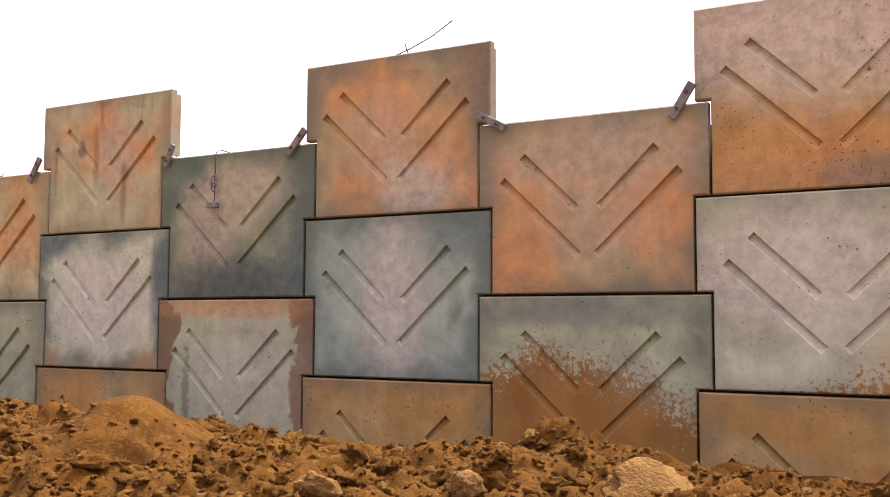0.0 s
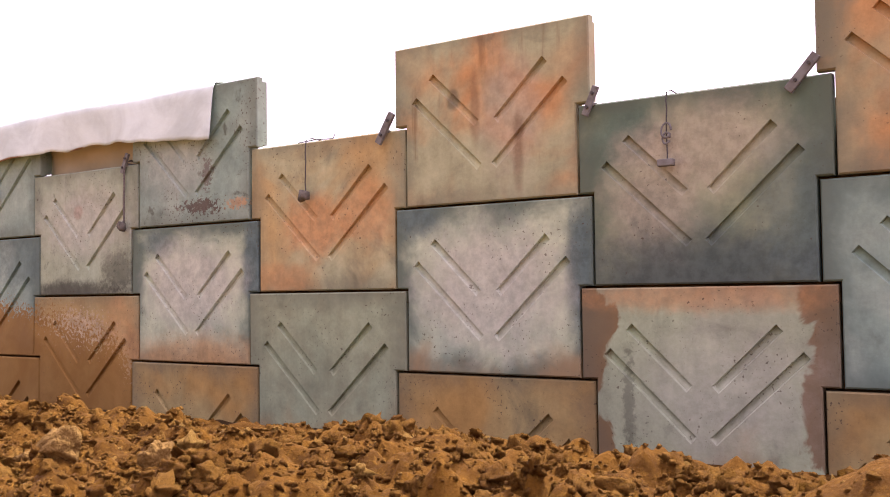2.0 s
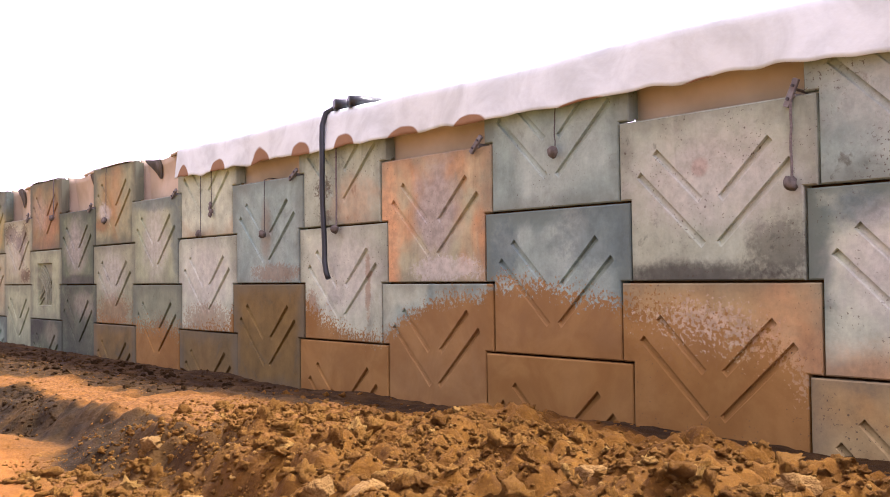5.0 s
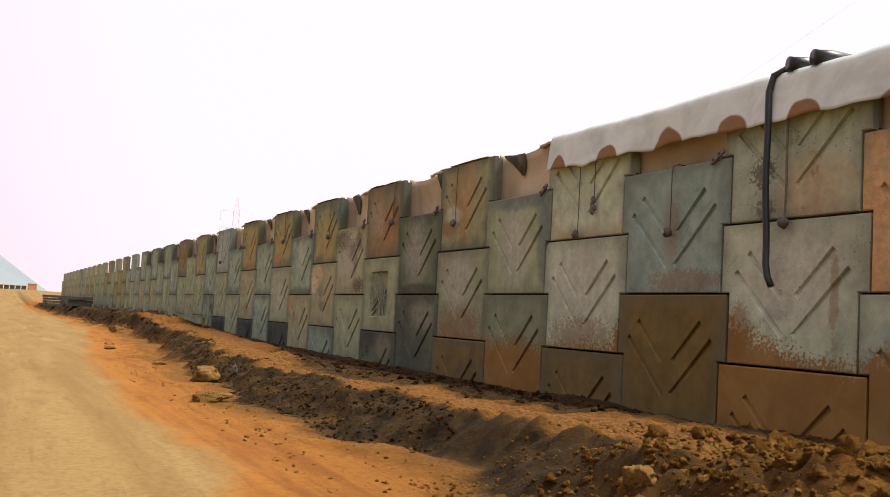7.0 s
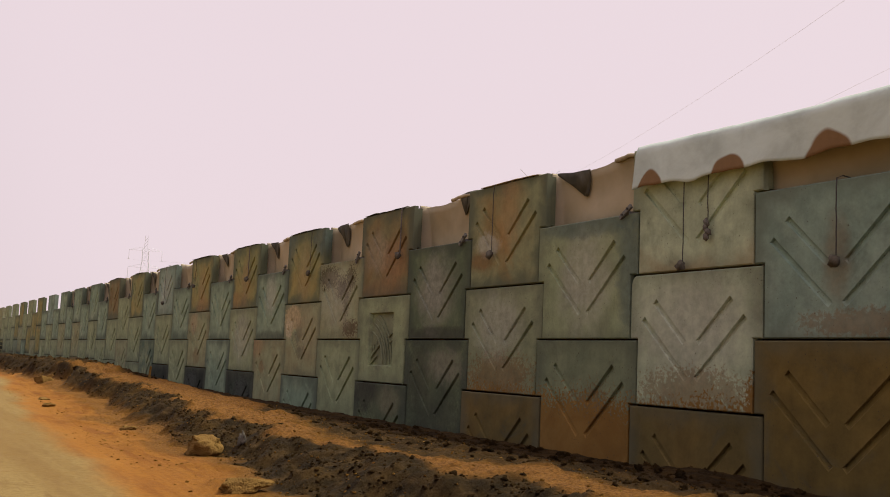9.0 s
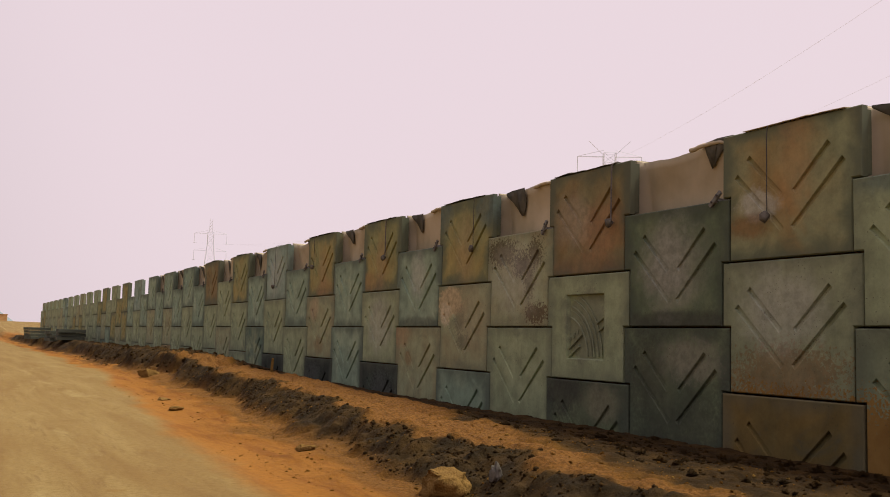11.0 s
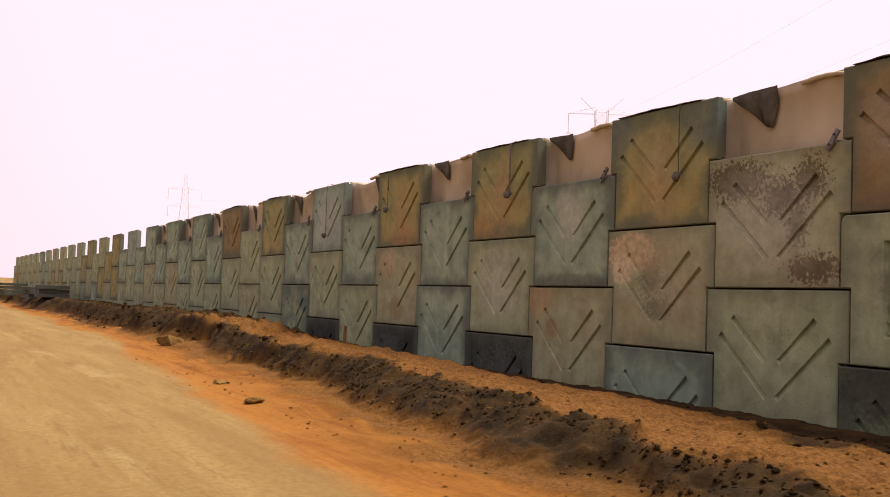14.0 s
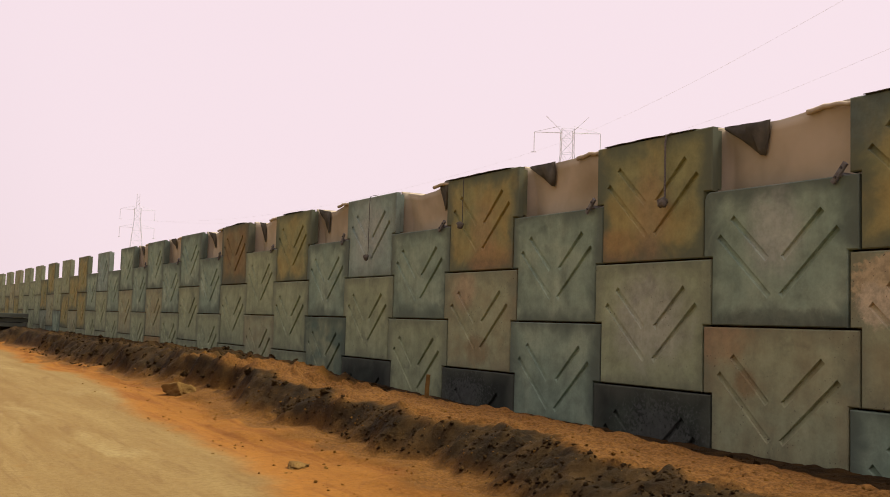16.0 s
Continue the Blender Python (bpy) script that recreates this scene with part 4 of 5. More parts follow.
gz = gz * (1 - flat) + (-0.85) * flat + 2.7 * step(-135, -230, gx) * step(60, 20, gx)
groad = np.where(gy > 1, 0.75, groad) * (1 - step(-120, -160, gx)) + 0.75 * step(-120, -160, gx)
nx, ny = len(xs), len(ys)
idx = np.arange(nx * ny).reshape(nx, ny)
quads = np.stack([idx[:-1, :-1], idx[1:, :-1], idx[1:, 1:], idx[:-1, 1:]], -1).reshape(-1, 4)
gm = bpy.data.meshes.new("ground")
gm.vertices.add(nx * ny)
gm.vertices.foreach_set("co", np.stack([gx, gy, gz], -1).reshape(-1))
gm.loops.add(quads.size)
gm.loops.foreach_set("vertex_index", quads.reshape(-1))
gm.polygons.add(len(quads))
gm.polygons.foreach_set("loop_start", np.arange(len(quads)) * 4)
gm.polygons.foreach_set("use_smooth", np.ones(len(quads), bool))
gm.update(calc_edges=True)
gm.attributes.new("road", "FLOAT", "POINT").data.foreach_set("value", groad.reshape(-1))
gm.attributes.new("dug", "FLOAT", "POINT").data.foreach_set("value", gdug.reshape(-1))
gm.attributes.new("dry", "FLOAT", "POINT").data.foreach_set("value", gdry.reshape(-1))
gm.materials.append(SOIL)
tagged(new("ground", gm), "bank of loose red soil beside a beaten dirt road", "ground", kind="structure")


def ground_z(x, y):
    return float(ground_height(np.array([x]), np.array([y]))[0][0])


# ---- white sheet over the wall's head ----
LOBES = [(-16.75, 0.2, 0.2), (-15.55, 0.24, 0.2), (-14.3, 0.26, 0.22), (-13.15, 0.26, 0.2), (-12.1, 0.24, 0.18), (-10.9, 0.3, 0.14), (-9.7, 0.3, 0.12), (-8.0, 0.35, 0.07), (-6.6, 0.3, 0.06)]


def sheet_material():
    """White woven fabric with soil dried on in rounded lobes along its hem."""
    m, n, l, s = nodes_of("white_geotextile_soil_hem")
    geo = n.new("ShaderNodeNewGeometry").outputs["Position"]
    at = n.new("ShaderNodeAttribute")
    at.attribute_name = "stain"
    col = blend(n, l, ramp(n, l, noise_node(n, l, geo, 1.6, 5.0, 0.6, 0.6), 0.35, 0.7), (0.67, 0.77, 0.74), (0.50, 0.58, 0.55))
    soil = blend(n, l, noise_node(n, l, geo, 9.0), (0.27, 0.155, 0.07), (0.20, 0.115, 0.05))
    l.new(blend(n, l, ramp(n, l, at.outputs["Fac"], 0.3, 0.7), col, soil), s.inputs["Base Color"])
    s.inputs["Roughness"].default_value = 0.9
    bump(n, l, s, noise_node(n, l, geo, 14.0, 5.0), 0.3, 0.01)
    return m


def white_sheet():
    bm = bmesh.new()
    nu = 380
    x0, x1 = -17.05, SHEET_END
    cols = []
    for i in range(nu + 1):
        x = x0 + (x1 - x0) * i / nu
        drop = 2.50 + 0.05 * noise.noise((x * 0.9, 0, 3)) + 0.045 * noise.noise((x * 2.7, 1, 0)) + (-0.12 * max(0, (x + 6.0) / 1.6) if x > -6 else 0)
        head = 3.0 + 0.03 * noise.noise((x * 0.5, 7, 0)) + 0.012 * noise.noise((x * 3, 2, 0))
        sway = 0.03 * noise.noise((x * 1.7, 5, 0)) + 0.012 * noise.noise((x * 6, 5, 2))
        bow = 0.0
        if int(math.floor(x / P)) % 2 == 0:
            bow = 0.05 * math.sin(math.pi * ((x / P) % 1.0))
        prof = [(0.23, 2.7), (0.225, head - 0.1), (0.2, head), (0.09, head + 0.02), (-0.02, head), (-0.05, head - 0.06)]
        for k in range(1, 13):
            f = k / 12
            prof.append((-0.055 - 0.05 * f * (1 + sway * 12) + bow * f, head - 0.06 - (head - 0.06 - drop) * f))
        cols.append([bm.verts.new((x + 0.05 * sway, y, z)) for y, z in prof])
    for a, b in zip(cols, cols[1:]):
        for j in range(len(a) - 1):
            bm.faces.new((a[j], b[j], b[j + 1], a[j + 1]))
    stain = []
    for v in bm.verts:
        a = 0.0
        for lx, lw, lh in LOBES:
            d = math.hypot((v.co.x - lx) / lw, (v.co.z - 2.44) / (lh * 1.25)) + 0.12 * noise.noise(v.co * 6)
            a = max(a, min(1.0, max(0.0, 3 * (1.17 - d))) * (1 if v.co.y < -0.03 else 0))
        stain.append(a)
    ob = link("geotextile_sheet", bm, sheet_material(), None, True)
    ob.data.attributes.new("stain", "FLOAT", "POINT").data.foreach_set("value", stain)
    mod = ob.modifiers.new("thick", "SOLIDIFY")
    mod.thickness = 0.006
    return tagged(ob, "long white geotextile sheet draped over the wall top", "fabric sheet")


white_sheet()


def notch_curtain(c):
    """Fabric that holds the fill in the notch between two raised panels."""
    r = random.Random(c)
    x0, x1 = c * P - 0.03, (c + 1) * P + 0.03
    root = empty("geotextile_curtain", Matrix.Translation(((c + 0.5) * P, 0.2, 2.2)))
    bm = bmesh.new()
    rows = []
    nz, nu = 8, 18
    dip = r.uniform(0.0, 0.12)
    covered = c > -9
    deep = 0.0 if covered else r.uniform(0.14, 0.24)

    def set_back(f):
        """How far the cloth stands behind the panels: it sags back beside one panel and comes forward to the next."""
        return deep * (1 - math.sin(0.5 * math.pi * min(1, f * 1.35))) if not covered else 0.0

    def cloth_y(f, g):
        x = (f - 0.5) * (x1 - x0)
        y = set_back(f) - 0.02 - 0.08 * (g ** 3) + 0.05 * noise.noise((x * 1.5 + c * 3, g * 2, 1)) + 0.025 * noise.noise((x * 5 + c, g * 1.5 - x * 2, 3)) + 0.04 * math.sin(math.pi * f)
        return min(y, 0.035 + set_back(f))

    for i in range(nu + 1):
        f = i / nu
        x = (f - 0.5) * (x1 - x0)
        top = (0.62 if covered else 0.80) - dip * math.sin(math.pi * min(1, f * 1.2)) + 0.03 * noise.noise((x * 2 + c, c, 0))
        col = []
        for k in range(nz + 1):
            g = k / nz
            col.append(bm.verts.new((x, cloth_y(f, g), -0.1 + g * (top + 0.1))))
        col.append(bm.verts.new((x, 0.25 + set_back(f), top + 0.02)))
        col.append(bm.verts.new((x, 0.75, top - 0.08)))
        rows.append(col)
    if not covered:                                       # the return of the cloth behind the panel's edge
        rows.insert(0, [bm.verts.new((v.co.x - 0.03, -0.03, v.co.z)) for v in rows[0]])
    for a, b in zip(rows, rows[1:]):
        for j in range(len(a) - 1):
            bm.faces.new((a[j], b[j], b[j + 1], a[j + 1]))
    part("curtain", bm, FABRIC_TAN, root, "", True).modifiers.new("thick", "SOLIDIFY").thickness = 0.006
    if -34 < c < -9:
        bm = bmesh.new()
        w, d = r.uniform(0.6, 0.95), r.uniform(0.3, 0.45)
        turned = c in (-12, -20)                              # folded at the far corner instead
        a = []
        for fx, fz in ((0, -0.06), (0, 0.02), (0.5, 0.03), (1, 0.02), (0.95, -0.4), (0.84, -1), (0.74, -0.96), (0.4, -0.5)):
            x = 0.97 - 0.62 * fx * w if turned else -0.96 + fx * w
            a.append(bm.verts.new((x, 0, 0.815 - dip * math.sin(math.pi * min(1, (0.5 + x / 1.96) * 1.2)) + fz * d)))
        bm.faces.new(a)
        bmesh.ops.triangulate(bm, faces=bm.faces)
        bmesh.ops.subdivide_edges(bm, edges=bm.edges, cuts=4)
        for v in bm.verts:
            v.co.y = cloth_y(0.5 + v.co.x / (x1 - x0), min(1, max(0, (v.co.z + 0.1) / 0.9))) - 0.03 + 0.012 * noise.noise(v.co * 4 + Vector((c, 0, 0)))
        part("folded_corner", bm, FABRIC_DARK, root, "dark folded-over fabric corner", True).modifiers.new("thick", "SOLIDIFY").thickness = 0.008
        bm = bmesh.new()
        l0, l1 = r.uniform(0.2, 0.5), r.uniform(0.85, 0.98)
        tube(bm, [(l0 + (l1 - l0) * k / 9, -0.10 + 0.02 * noise.noise((k, c, 1)), 0.785 + 0.02 * noise.noise((k * 0.8, c, 4)) - 0.03 * abs(k - 4.5) / 4.5) for k in range(10)], 0.03, 8, 0.022)
        part("rolled_hem", bm, FABRIC_TAN, root, "", True)
    return tagged(root, "dusty tan geotextile curtain between two raised wall panels", "fabric curtain", "curtains in the wall notches")


for c in range(-4, -31, -2):
    notch_curtain(c)


def draped_edge(c):
    """A crumpled strip of the fill's fabric that lies over the head of a raised panel."""
    r = random.Random(c * 3)
    bm = bmesh.new()
    x0, x1 = (c + r.uniform(-0.03, 0.3)) * P, (c + r.uniform(0.75, 1.03)) * P
    rows, nu = [], 40
    for i in range(nu + 1):
        x = x0 + (x1 - x0) * i / nu
        ends = min(1, 6 * min(i, nu - i) / nu)
        lift = 0.012 + ends * (0.014 + 0.03 * noise.noise((x * 1.5, c, 2)) + 0.014 * noise.noise((x * 5, c, 5)))
        rows.append([bm.verts.new((x, y, 2.99 + max(0.004, z))) for y, z in ((-0.02, lift * 0.5 ), (0.03, lift), (0.10, lift * 0.9 + 0.01), (0.22, lift * 0.4), (0.8, -0.05))])
    for a, b in zip(rows, rows[1:]):
        for j in range(4):
            bm.faces.new((a[j], b[j], b[j + 1], a[j + 1]))
    dark = r.random() < 0.25
    ob = link("geotextile_edge", bm, FABRIC_DARK if dark else FABRIC_TAN, None, True)
    ob.modifiers.new("thick", "SOLIDIFY").thickness = 0.008
    return tagged(ob, "crumpled dark fabric edge lying over a panel top" if dark else "crumpled tan fabric edge lying over a panel top", "fabric sheet", "fabric edges on the panel tops")


for c in (-11, -13, -15, -17, -19, -23, -25):
    draped_edge(c)


# ---- loose soil: clods and rocks ----
def clod_templates(sub, count):
    out = []
    for k in range(count):
        bm = bmesh.new()
        lump(bm, (0, 0, 0), (1.15, 1.0, 0.9), k + 1, sub, 0.55, 3, 0.3)
        bm.verts.ensure_lookup_table()
        out.append((np.array([v.co for v in bm.verts]), np.array([[v.index for v in f.verts] for f in bm.faces])))
        bm.free()
    return out


def clods(name, spans, seed, label, material, damp=False):
    """Thousands of loose clods as one object. spans: x from, x to, y from, y to, count, smallest, largest."""
    r = np.random.RandomState(seed)
    small, large, huge = clod_templates(1, 10), clod_templates(2, 12), clod_templates(3, 12)
    vs, fs, base = [], [], 0
    for xa, xb, ya, yb, count, lo, hi in spans:
        px, py = r.uniform(xa, xb, count), r.uniform(ya, yb, count)
        pz, road, dug = ground_height(px, py)[:3]
        size = lo * (hi / lo) ** (r.rand(count) ** 1.8)
        for x, y, z, rd, dg, sz in zip(px, py, pz, road, dug, size):
            if damp and dg < 0.45:
                continue
            if (x - 2.95) ** 2 + (y + 3.2) ** 2 < 0.3 and r.rand() > 0.25:
                continue
            if rd > 0.75 and r.rand() > 0.06 or rd > 0.45 and r.rand() > 0.35:
                continue
            tv, tf = (huge if sz > 0.028 else large if sz > 0.011 else small)[r.randint(10)]
            a = r.uniform(0, math.tau)
            tilt = Matrix.Rotation(a, 3, "Z") @ Matrix.Rotation(r.uniform(-0.6, 0.6), 3, "X")
            v = tv @ np.array(tilt).T * sz * np.array([1, 1, r.uniform(0.7, 1.1)])
            vs.append(v + np.array([x, y, z + sz * r.uniform(-0.5, 0.3)]))
            fs.append(tf + base)
            base += len(tv)
    v, f = np.concatenate(vs), np.concatenate(fs)
    me = bpy.data.meshes.new(name)
    me.from_pydata(v.tolist(), [], f.tolist())
    me.polygons.foreach_set("use_smooth", [True] * len(me.polygons))
    me.materials.append(material)
    return tagged(new(name, me), label, "soil clods", kind="stuff")


def clod_material(name, dark, light, fleck):
    m, n, l, s = nodes_of(name)
    gn = n.new("ShaderNodeNewGeometry")
    geo, isl = gn.outputs["Position"], gn.outputs["Random Per Island"]
    col = blend(n, l, isl, dark, light)
    col = blend(n, l, ramp(n, l, isl, 0.93, 0.98), col, fleck)
    col = blend(n, l, calc(n, l, "MULTIPLY", ramp(n, l, noise_node(n, l, geo, 60, 5.0, 0.75), 0.45, 0.72), 0.55), col, (0.075, 0.036, 0.011))
    l.new(col, s.inputs["Base Color"])
    s.inputs["Roughness"].default_value = 0.97
    s.inputs["Specular IOR Level"].default_value = 0.1
    bump(n, l, s, noise_node(n, l, geo, 42, 9.0, 0.85), 1.0, 0.05)
    return m


CLOD = clod_material("loose_soil_clods", (0.15, 0.068, 0.0105), (0.295, 0.153, 0.03), (0.36, 0.213, 0.053))
# clods matched to the darkened ground, so shade is in their colour too
DAMP_SHADED = clod_material("shaded_damp_soil_clods", (0.024, 0.015, 0.0043), (0.06, 0.034, 0.0095), (0.095, 0.053, 0.015))
clods("soil_clods", [(-10, 8.5, -4.8, -2.2, 1450, 0.028, 0.085), (-10, 8.5, -4.9, -2.0, 9500, 0.014, 0.036), (-11, 8.5, -4.6, -2.0, 16000, 0.006, 0.018), (-12, 8.5, -2.2, -0.1, 900, 0.01, 0.05),
                     (-24, -9, -5.3, -3.7, 1300, 0.004, 0.018), (-45, -24, -4.8, -2.6, 1100, 0.004, 0.02), (-24, -12, -3.4, -1.6, 1200, 0.005, 0.018), (-36, -24, -2.8, -1.2, 800, 0.005, 0.018)], 5,
      "loose red soil clods heaped on the bank", CLOD)
clods("damp_clods", [(-24, -12, -4.35, -3.15, 4200, 0.006, 0.026), (-36, -24, -3.5, -2.6, 2600, 0.006, 0.026), (-24, -12, -2.6, -0.2, 1700, 0.008, 0.045), (-36, -24, -1.2, -0.2, 500, 0.006, 0.035), (-62, -34, -2.8, -0.3, 2000, 0.012, 0.06)], 6, "damp soil clods with shade in their dark colour along the dug edge", DAMP_SHADED, True)

ROCKS = [(-19.65, -4.22, 0.27, 0.2, 0.2), (-16.5, -4.75, 0.2, 0.13, 0.09), (-39.9, -3.15, 0.36, 0.25, 0.16), (-29.4, -4.5, 0.14, 0.1, 0.05),
         (-1.64, -3.73, 0.16, 0.12, 0.13), (-0.76, -3.7, 0.1, 0.09, 0.1), (-4.35, -4.1, 0.15, 0.12, 0.1), (-4.1, -4.3, 0.2, 0.16, 0.14), (6.3, -3.2, 0.28, 0.2, 0.15),
         (5.5, -3.5, 0.12, 0.1, 0.09), (-2.0, -3.65, 0.12, 0.1, 0.08), (-5.2, -3.2, 0.15, 0.12, 0.1), (-5.9, -4.2, 0.17, 0.14, 0.11), (-7.8, -4.3, 0.16, 0.12, 0.1),
         (-6.3, -4.2, 0.12, 0.1, 0.1), (-4.2, -2.8, 0.1, 0.09, 0.08), (-1.5, -2.5, 0.12, 0.1, 0.09), (-22.8, -4.4, 0.12, 0.1, 0.05), (-31.7, -4.3, 0.16, 0.1, 0.05), (4.8, -3.7, 0.12, 0.1, 0.1), (-9.3, -3.9, 0.14, 0.1, 0.1)]
for k, (x, y, a, b, h) in enumerate(ROCKS):
    bm = bmesh.new()
    lump(bm, (0, 0, 0), (a, b, h), k + 30, 4, 0.3, 6)
    ob = link("rock", bm, ROCK, None, True)
    ob.location = (x, y, ground_z(x, y) + h * 0.45)
    ob.rotation_euler = (0, 0, k * 1.7)
    big = a > 0.24
    tagged(ob, "large earth-stained boulder lying beside the dirt road" if big else "earth-crusted rock lying on the loose soil bank", "rock", "rocks on the soil bank")


# ---- clamps that hold the upper panels ----
def clamp(x, turn, size=1.0, left=False):
    root = empty("panel_clamp", Matrix.Translation((x, -0.02, 2.26)) @ Matrix.Rotation(radians(turn), 4, "Y"))
    bm = bmesh.new()
    box(bm, (-0.035 * size, -0.035, -0.16 * size), (0.035 * size, 0.0, 0.16 * size), 0.006)
    part("bar", bm, STEEL, root)
    bm = bmesh.new()
    box(bm, (-0.03, -0.02, -0.03), (0.03, 0.20, 0.0), 0.004)
    part("jaw", bm, STEEL, root)
    for z in (-0.07 * size, 0.08 * size):
        bm = bmesh.new()
        tube(bm, [(0, -0.05, z), (0, -0.03, z)], 0.014, 6)
        part("bolt", bm, WIRE, root)
    return tagged(root, "rusty steel clamp gripping the top corner of a panel", "clamp", "clamps on the wall top")


for c in range(2, -31, -2):
    r = random.Random(c * 7)
    clamp((c + 1) * P - 0.14, 37 + r.uniform(-6, 6) if c > -4 else r.uniform(20, 60), 1.0 if c > -4 else 0.75)
clamp(2 * P + 0.08, -62, 0.95)
clamp(0.08, 25, 0.8)


# ---- ropes and wires with weights ----
def hanging_weight(x, top, low, kind):
    root = empty("hanging_weight", Matrix.Translation((x, 0, top)))
    r = random.Random(int(x * 100))
    d = top - low
    y0 = -0.03
    pts = [(0, 0.22, 0.02), (0, 0.05, 0.03), (0, y0, 0.0)] + [(0.012 * noise.noise((x, k * 0.9, 1)), y0 - 0.012, -d * k / 8) for k in range(1, 8)] + [(0, y0 - 0.015, -d + 0.03)]
    bm = bmesh.new()
    tube(bm, pts, 0.012 if kind == "rope" else 0.006, 6)
    part("rope" if kind == "rope" else "wire", bm, ROPE if kind == "rope" else WIRE, root)
    if kind == "hook":
        for z, rr in ((-d * 0.55, 0.04), (-d * 0.66, 0.03)):
            bm = bmesh.new()
            ring = [(rr * math.cos(a), y0 - 0.03 + 0.3 * rr * math.sin(a), z + 1.5 * rr * math.sin(a)) for a in np.linspace(0, math.tau * 0.93, 14)]
            tube(bm, ring, 0.009, 6)
            part("shackle", bm, STEEL, root)
        bm = bmesh.new()
        box(bm, (-0.07, y0 - 0.06, -d - 0.03), (0.06, y0, -d + 0.025), 0.008)
        part("block", bm, STEEL, root)
    elif kind == "knot":
        for k in range(4):
            bm = bmesh.new()
            lump(bm, (0.02 * math.sin(k * 2), y0 - 0.03, -d + 0.05 * k), (0.04, 0.03, 0.05), k + 3, 1, 0.5)
            part("knot", bm, ROPE, root, "", True)
    else:
        bm = bmesh.new()
        lump(bm, (0.01, y0 - 0.055, -d), (0.06, 0.05, 0.06), r.randint(1, 60), 2, 0.35)
        part("stone", bm, STONE, root, "", True)
    words = {"hook": "thin wire with steel shackles and hook block on the wall", "knot": "dark knotted rope hanging from the wall top",
             "rope": "frayed grey rope with a stone weight hanging from the wall top", "wire": "thin wire with a round stone weight hanging on the wall"}
    return tagged(root, words[kind], "hanging weight", "weights hung on the wall")


for x, top, low, kind in [(0.73, 2.25, 1.70, "hook"), (-3.04, 2.25, 1.69, "wire"), (-5.85, 2.27, 1.53, "rope"), (-8.45, 2.5, 2.05, "wire"), (-12.37, 2.6, 1.45, "rope"),
                          (-15.88, 2.56, 1.84, "knot"), (-16.25, 2.6, 1.55, "wire"), (-14.23, 2.25, 1.47, "wire"), (-20.2, 2.99, 1.96, "wire"), (-23.12, 2.99, 2.17, "rope"),
                          (-27.15, 2.99, 2.10, "wire"), (-31.06, 2.99, 2.18, "rope"), (-35.6, 2.99, 2.22, "wire"), (-38.9, 2.99, 1.86, "wire")]:
    hanging_weight(x, top, low, kind)


def drain_pipe():
    """A black hose that hangs over the sheet, with its two rolled ends on the wall's head."""
    root = empty("drain_hose", Matrix.Translation((-12.56, 0, 2.94)))
    bm = bmesh.new()
    pts = [(0.45, 0.35, 0.11), (0.25, 0.18, 0.12), (0.08, 0.02, 0.12), (0.0, -0.07, 0.05), (-0.01, -0.12, -0.12)]
    pts += [(0.012 * math.sin(k), -0.145 + 0.004 * k, -0.12 - 0.2 * k) for k in range(1, 9)] + [(0.02, -0.12, -1.9), (0.05, -0.12, -2.03), (0.11, -0.125, -2.12)]
    tube(bm, pts, 0.036, 10)
    part("hose", bm, PIPE, root, "", True)
    for dx in (0.22, 0.55):
        bm = bmesh.new()
        tube(bm, [(dx - 0.02, -0.06, 0.13), (dx + 0.02, 0.10, 0.14), (dx + 0.05, 0.4, 0.13)], 0.08, 12)
        part("coil", bm, PIPE, root, "", True)
    return tagged(root, "black plastic hose hanging down over the white sheet", "hose")


drain_pipe()


def tie_wire(pts, label):
    bm = bmesh.new()
    tube(bm, pts, 0.006, 5)
    return tagged(link("tie_wire", bm, WIRE), label, "wire")


tie_wire([(2.72, 0.1, 2.99), (2.95, 0.12, 3.06), (3.2, 0.1, 3.14), (3.42, 0.1, 3.26)], "thin bent tie wire sticking up from a panel top")
tie_wire([(2.93, 0.08, 3.1), (2.94, 0.08, 3.05), (2.97, 0.1, 2.98)], "short hooked tie wire on a panel top")


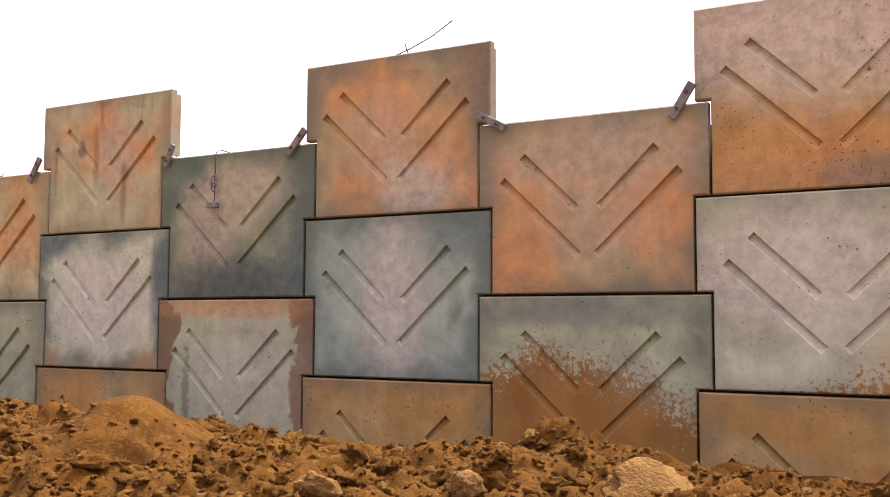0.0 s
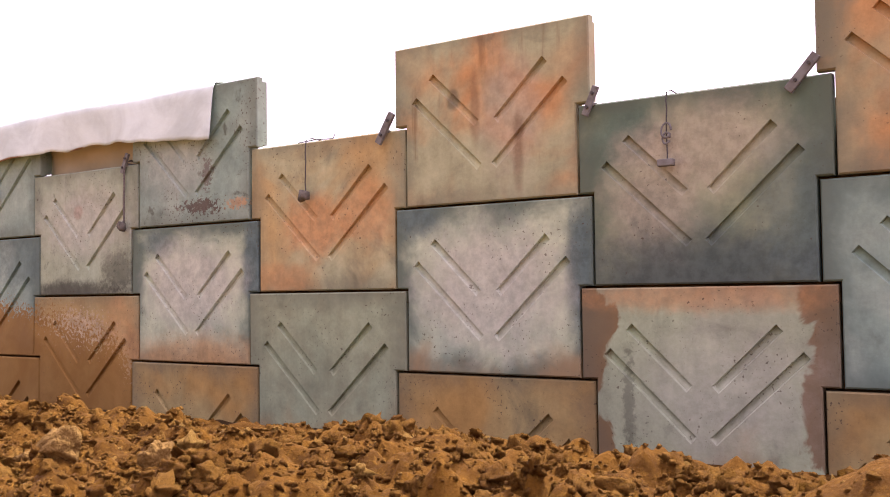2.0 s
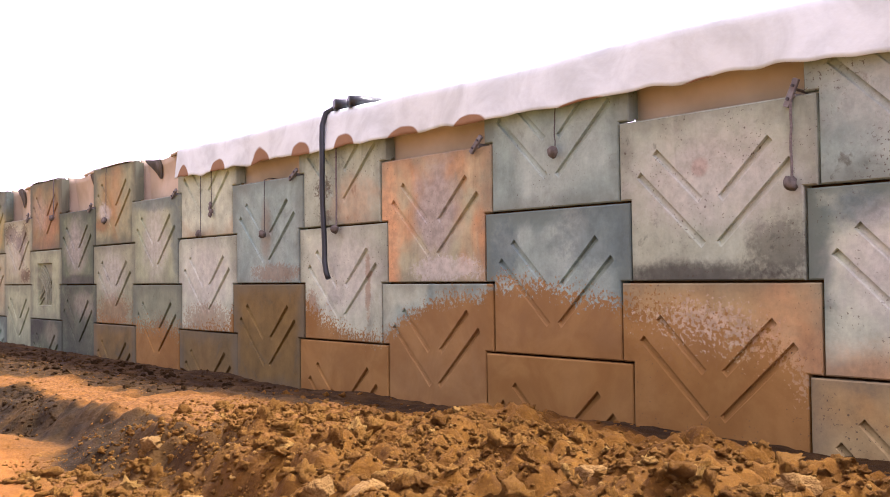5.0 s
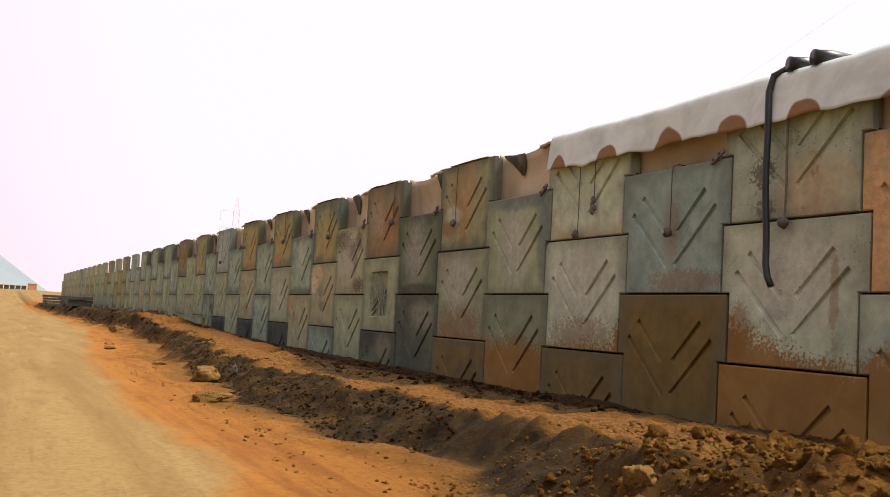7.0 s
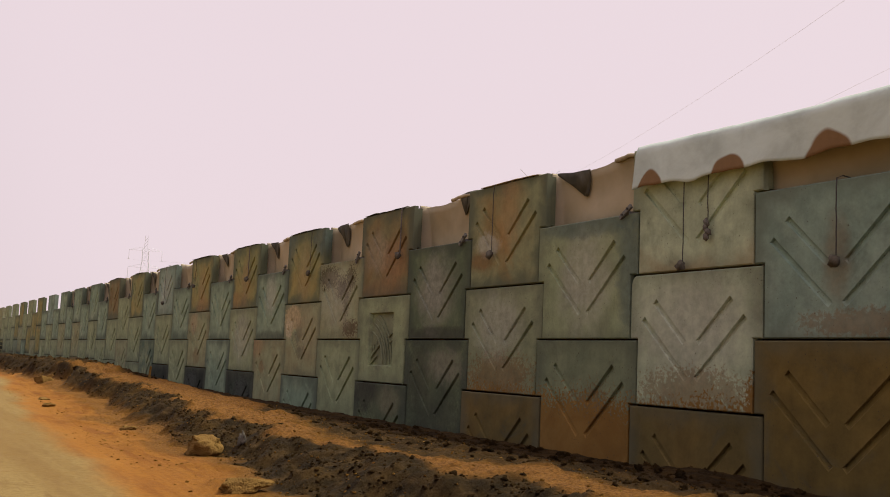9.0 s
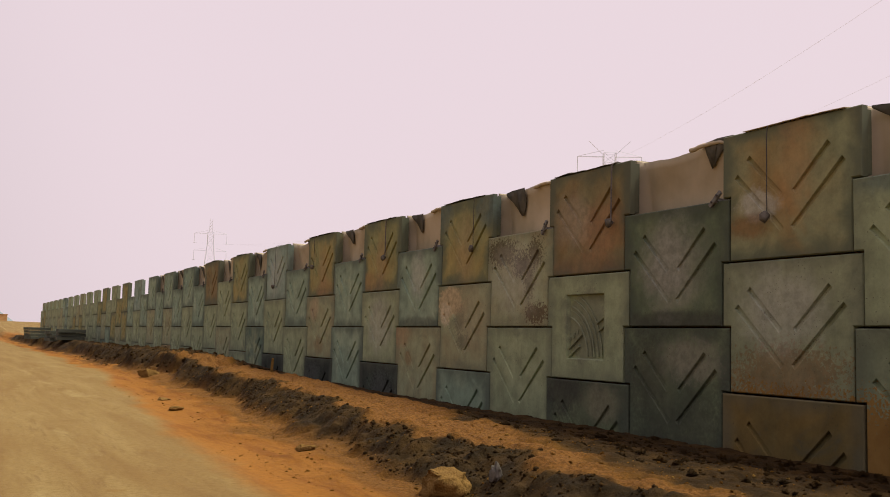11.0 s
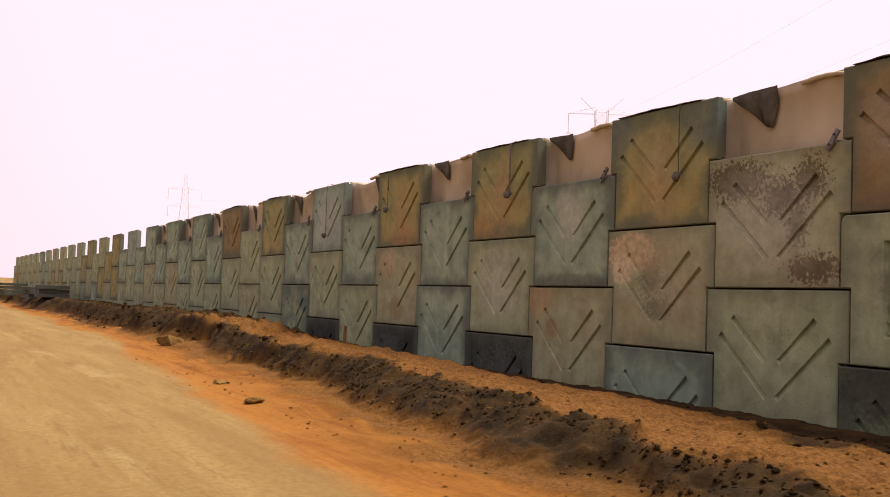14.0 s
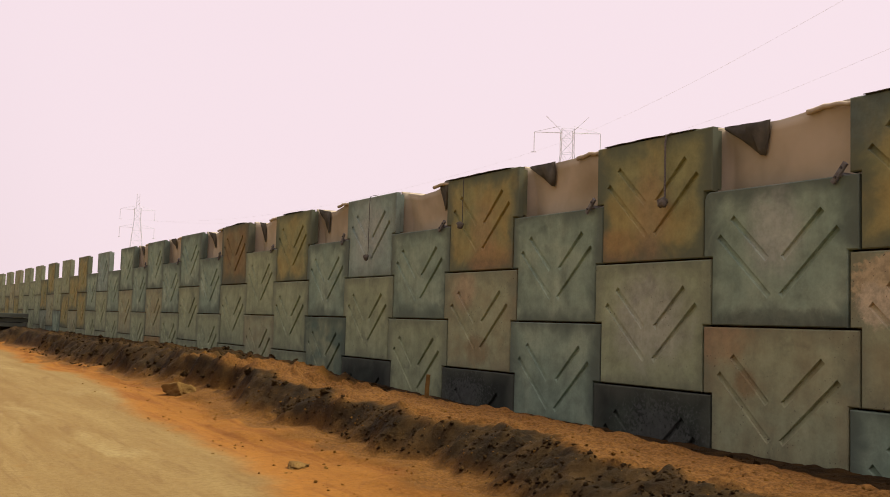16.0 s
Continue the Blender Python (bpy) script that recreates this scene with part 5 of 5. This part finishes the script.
# ---- far things ----
def pylon(x, y, z, turn, tiers, size=1.08):
    root = empty("power_pylon", Matrix.Translation((x, y, z)) @ Matrix.Rotation(radians(turn), 4, "Z") @ Matrix.Scale(size, 4))

    def bars(name, list_of, r):
        bm = bmesh.new()
        for a, b in list_of:
            tube(bm, [a, b], r, 5)
        part(name, bm, GALV, root)

    def half(h):
        return 3.4 - (3.4 - 0.9) * min(1, h / 26)

    corners = [(1, 1), (-1, 1), (-1, -1), (1, -1)]
    for sx, sy in corners:
        bars("leg", [((sx * half(0), sy * half(0), 0), (sx * half(26), sy * half(26), 26)), ((sx * 0.9, sy * 0.9, 26), (sx * 0.9, sy * 0.9, 29.5))], 0.05)
    lev = [0, 6, 11.5, 16, 20, 23, 26, 28, 29.5]
    cross = []
    for h0, h1 in zip(lev, lev[1:]):
        for k in range(4):
            (ax, ay), (bx, by) = corners[k], corners[(k + 1) % 4]
            cross += [((ax * half(h0), ay * half(h0), h0), (bx * half(h1), by * half(h1), h1)), ((bx * half(h0), by * half(h0), h0), (ax * half(h1), ay * half(h1), h1)),
                      ((ax * half(h1), ay * half(h1), h1), (bx * half(h1), by * half(h1), h1))]
    bars("bracing", cross, 0.02)
    for h in (29.0, 23.8)[:tiers]:
        for s in (-1, 1):
            bars("crossarm", [((s * 0.9, k, h), (s * 4.8, 0, h)) for k in (-0.25, 0.25)] + [((s * 0.9, 0, h + 1.0), (s * 4.8, 0, h + 0.04))], 0.03)
            bars("insulator", [((s * 4.8, 0, h), (s * 4.8, 0, h - 2.9)), ((s * 4.45, 0, h - 2.9), (s * 5.15, 0, h - 2.9))], 0.06)
    if tiers == 1:
        for s in (-1, 1):
            bars("horn", [((s * 0.9, 0, 29.3), (s * 3.1, 0, 31.4))], 0.035)
    else:
        bars("mast", [((s * 0.5, 0, 29.4), (s * 0.35, 0, 33.6)) for s in (-1, 1)] + [((-0.4, 0, h), (0.4, 0, h + 0.9)) for h in (30, 31, 32)], 0.05)
    return tagged(root, "tall steel lattice power pylon paled by a haze tint", "pylon", "power pylons")


PYLONS = [(-167, 102.5, -0.6, 60, 1, 1.26), (-334, 66, 1.8, 80, 2, 1.06), (39, 15, 2.1, 70, 1, 1.08)]
for p in PYLONS:
    pylon(*p)


def power_line(a, b, sag, label):
    bm = bmesh.new()
    pts = []
    for k in range(25):
        f = k / 24
        p = Vector(a).lerp(Vector(b), f)
        p.z -= 4 * sag * f * (1 - f)
        pts.append(p)
    tube(bm, pts, 0.008, 5)
    return tagged(link("power_line", bm, GALV), label, "power line", "power lines between the pylons")


for (xa, ya, za, ta, na, ka), (xb, yb, zb, tb, nb, kb) in ((PYLONS[0], PYLONS[2]), (PYLONS[0], PYLONS[1])):
    for s in (-1, 1):
        a = Vector((xa, ya, za)) + Matrix.Rotation(radians(ta), 3, "Z") @ Vector((s * 4.8 * ka, 0, 26.1 * ka))
        b = Vector((xb, yb, zb)) + Matrix.Rotation(radians(tb), 3, "Z") @ Vector((s * 4.8 * kb, 0, 26.1 * kb))
        power_line(a, b, 5.0, "thin sagging conductor hung between steel pylons")


def far_hill():
    n = 48
    bm = bmesh.new()
    grid = []
    for i in range(n + 1):
        row = []
        for j in range(n + 1):
            u, v = (i / n - 0.5) * 560, (j / n - 0.5) * 560
            d = math.hypot(u, v)
            h = 175 * max(0.0, 1 - d / 240) + 8 * noise.noise((u / 60, v / 60, 2)) * max(0, 1 - d / 270)
            row.append(bm.verts.new((u, v, h - 4)))
        grid.append(row)
    for i in range(n):
        for j in range(n):
            bm.faces.new((grid[i][j], grid[i + 1][j], grid[i + 1][j + 1], grid[i][j + 1]))
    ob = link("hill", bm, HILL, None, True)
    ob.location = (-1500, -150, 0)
    return tagged(ob, "single far hill with haze in its blue-grey colour", "hill", kind="structure")


far_hill()


def cabin(y, w, h, dark):
    root = empty("site_cabin", Matrix.Translation((-228, y, 1.84)))
    bm = bmesh.new()
    box(bm, (-0.7, -w / 2, 0), (0.7, w / 2, h), 0.06)
    part("body", bm, FABRIC_DARK if dark else CABIN, root)
    bm = bmesh.new()
    box(bm, (-0.8, -w / 2 - 0.08, h), (0.8, w / 2 + 0.08, h + 0.12), 0.03)
    part("roof", bm, CABIN, root)
    return tagged(root, "small dark site cabin far along the road" if dark else "small ochre site cabin far along the road", "cabin", "cabins at the far end")


for y, w, h, dark in ((-6.0, 1.3, 1.1, False), (-4.6, 0.9, 0.8, True), (-3.5, 0.9, 0.8, True), (-2.4, 0.9, 0.8, True), (-1.3, 0.9, 0.8, True), (-0.2, 0.9, 0.8, True), (1.4, 1.7, 1.3, False)):
    cabin(y, w, h, dark)


def slab_stack(x, y, length, count, turn):
    """Precast slabs lying on one another."""
    z = ground_z(x, y)
    root = empty("slab_stack", Matrix.Translation((x, y, z - 0.05)) @ Matrix.Rotation(radians(turn), 4, "Z"))
    r = random.Random(int(x))
    for k in range(count):
        bm = bmesh.new()
        box(bm, (-length / 2, -0.75, k * 0.22), (length / 2, 0.75, k * 0.22 + 0.19), 0.012)
        ob = part("slab", bm, CONCRETE["K"], root)
        ob.location = (r.uniform(-0.15, 0.15), r.uniform(-0.1, 0.1), 0)
    return tagged(root, "stack of dark precast concrete slabs lying by the wall", "slab stack", "slab stacks by the wall")


slab_stack(-75.0, -1.6, 3.4, 3, -3)
slab_stack(-80.0, -1.7, 3.4, 3, 1)
slab_stack(-93.0, -2.0, 3.2, 4, 4)


def pale_chip(x, y):
    bm = bmesh.new()
    lump(bm, (0, 0, 0), (0.1, 0.05, 0.11), 77, 3, 0.6, 9)
    ob = link("stone_chip", bm, STONE, None, True)
    ob.location = (x, y, ground_z(x, y) + 0.05)
    return tagged(ob, "pale broken stone chip standing in dark soil", "stone")


pale_chip(-19.42, -3.84)


def stake(x, y, h):
    bm = bmesh.new()
    tube(bm, [(0, 0, -0.1), (0.01, 0, h * 0.5), (0.02, 0.01, h)], 0.035, 7, 0.028)
    ob = link("wooden_stake", bm, ROCK, None)
    ob.location = (x, y, ground_z(x, y))
    return tagged(ob, "short earth-stained wooden stake standing in the soil", "stake")


stake(-34.1, -1.45, 0.34)
tie_wire([(-3.25, 0.08, 2.255), (-3.0, 0.06, 2.262), (-2.8, 0.1, 2.258), (-2.78, 0.1, 2.30)], "thin rusty bar lying along a panel top")
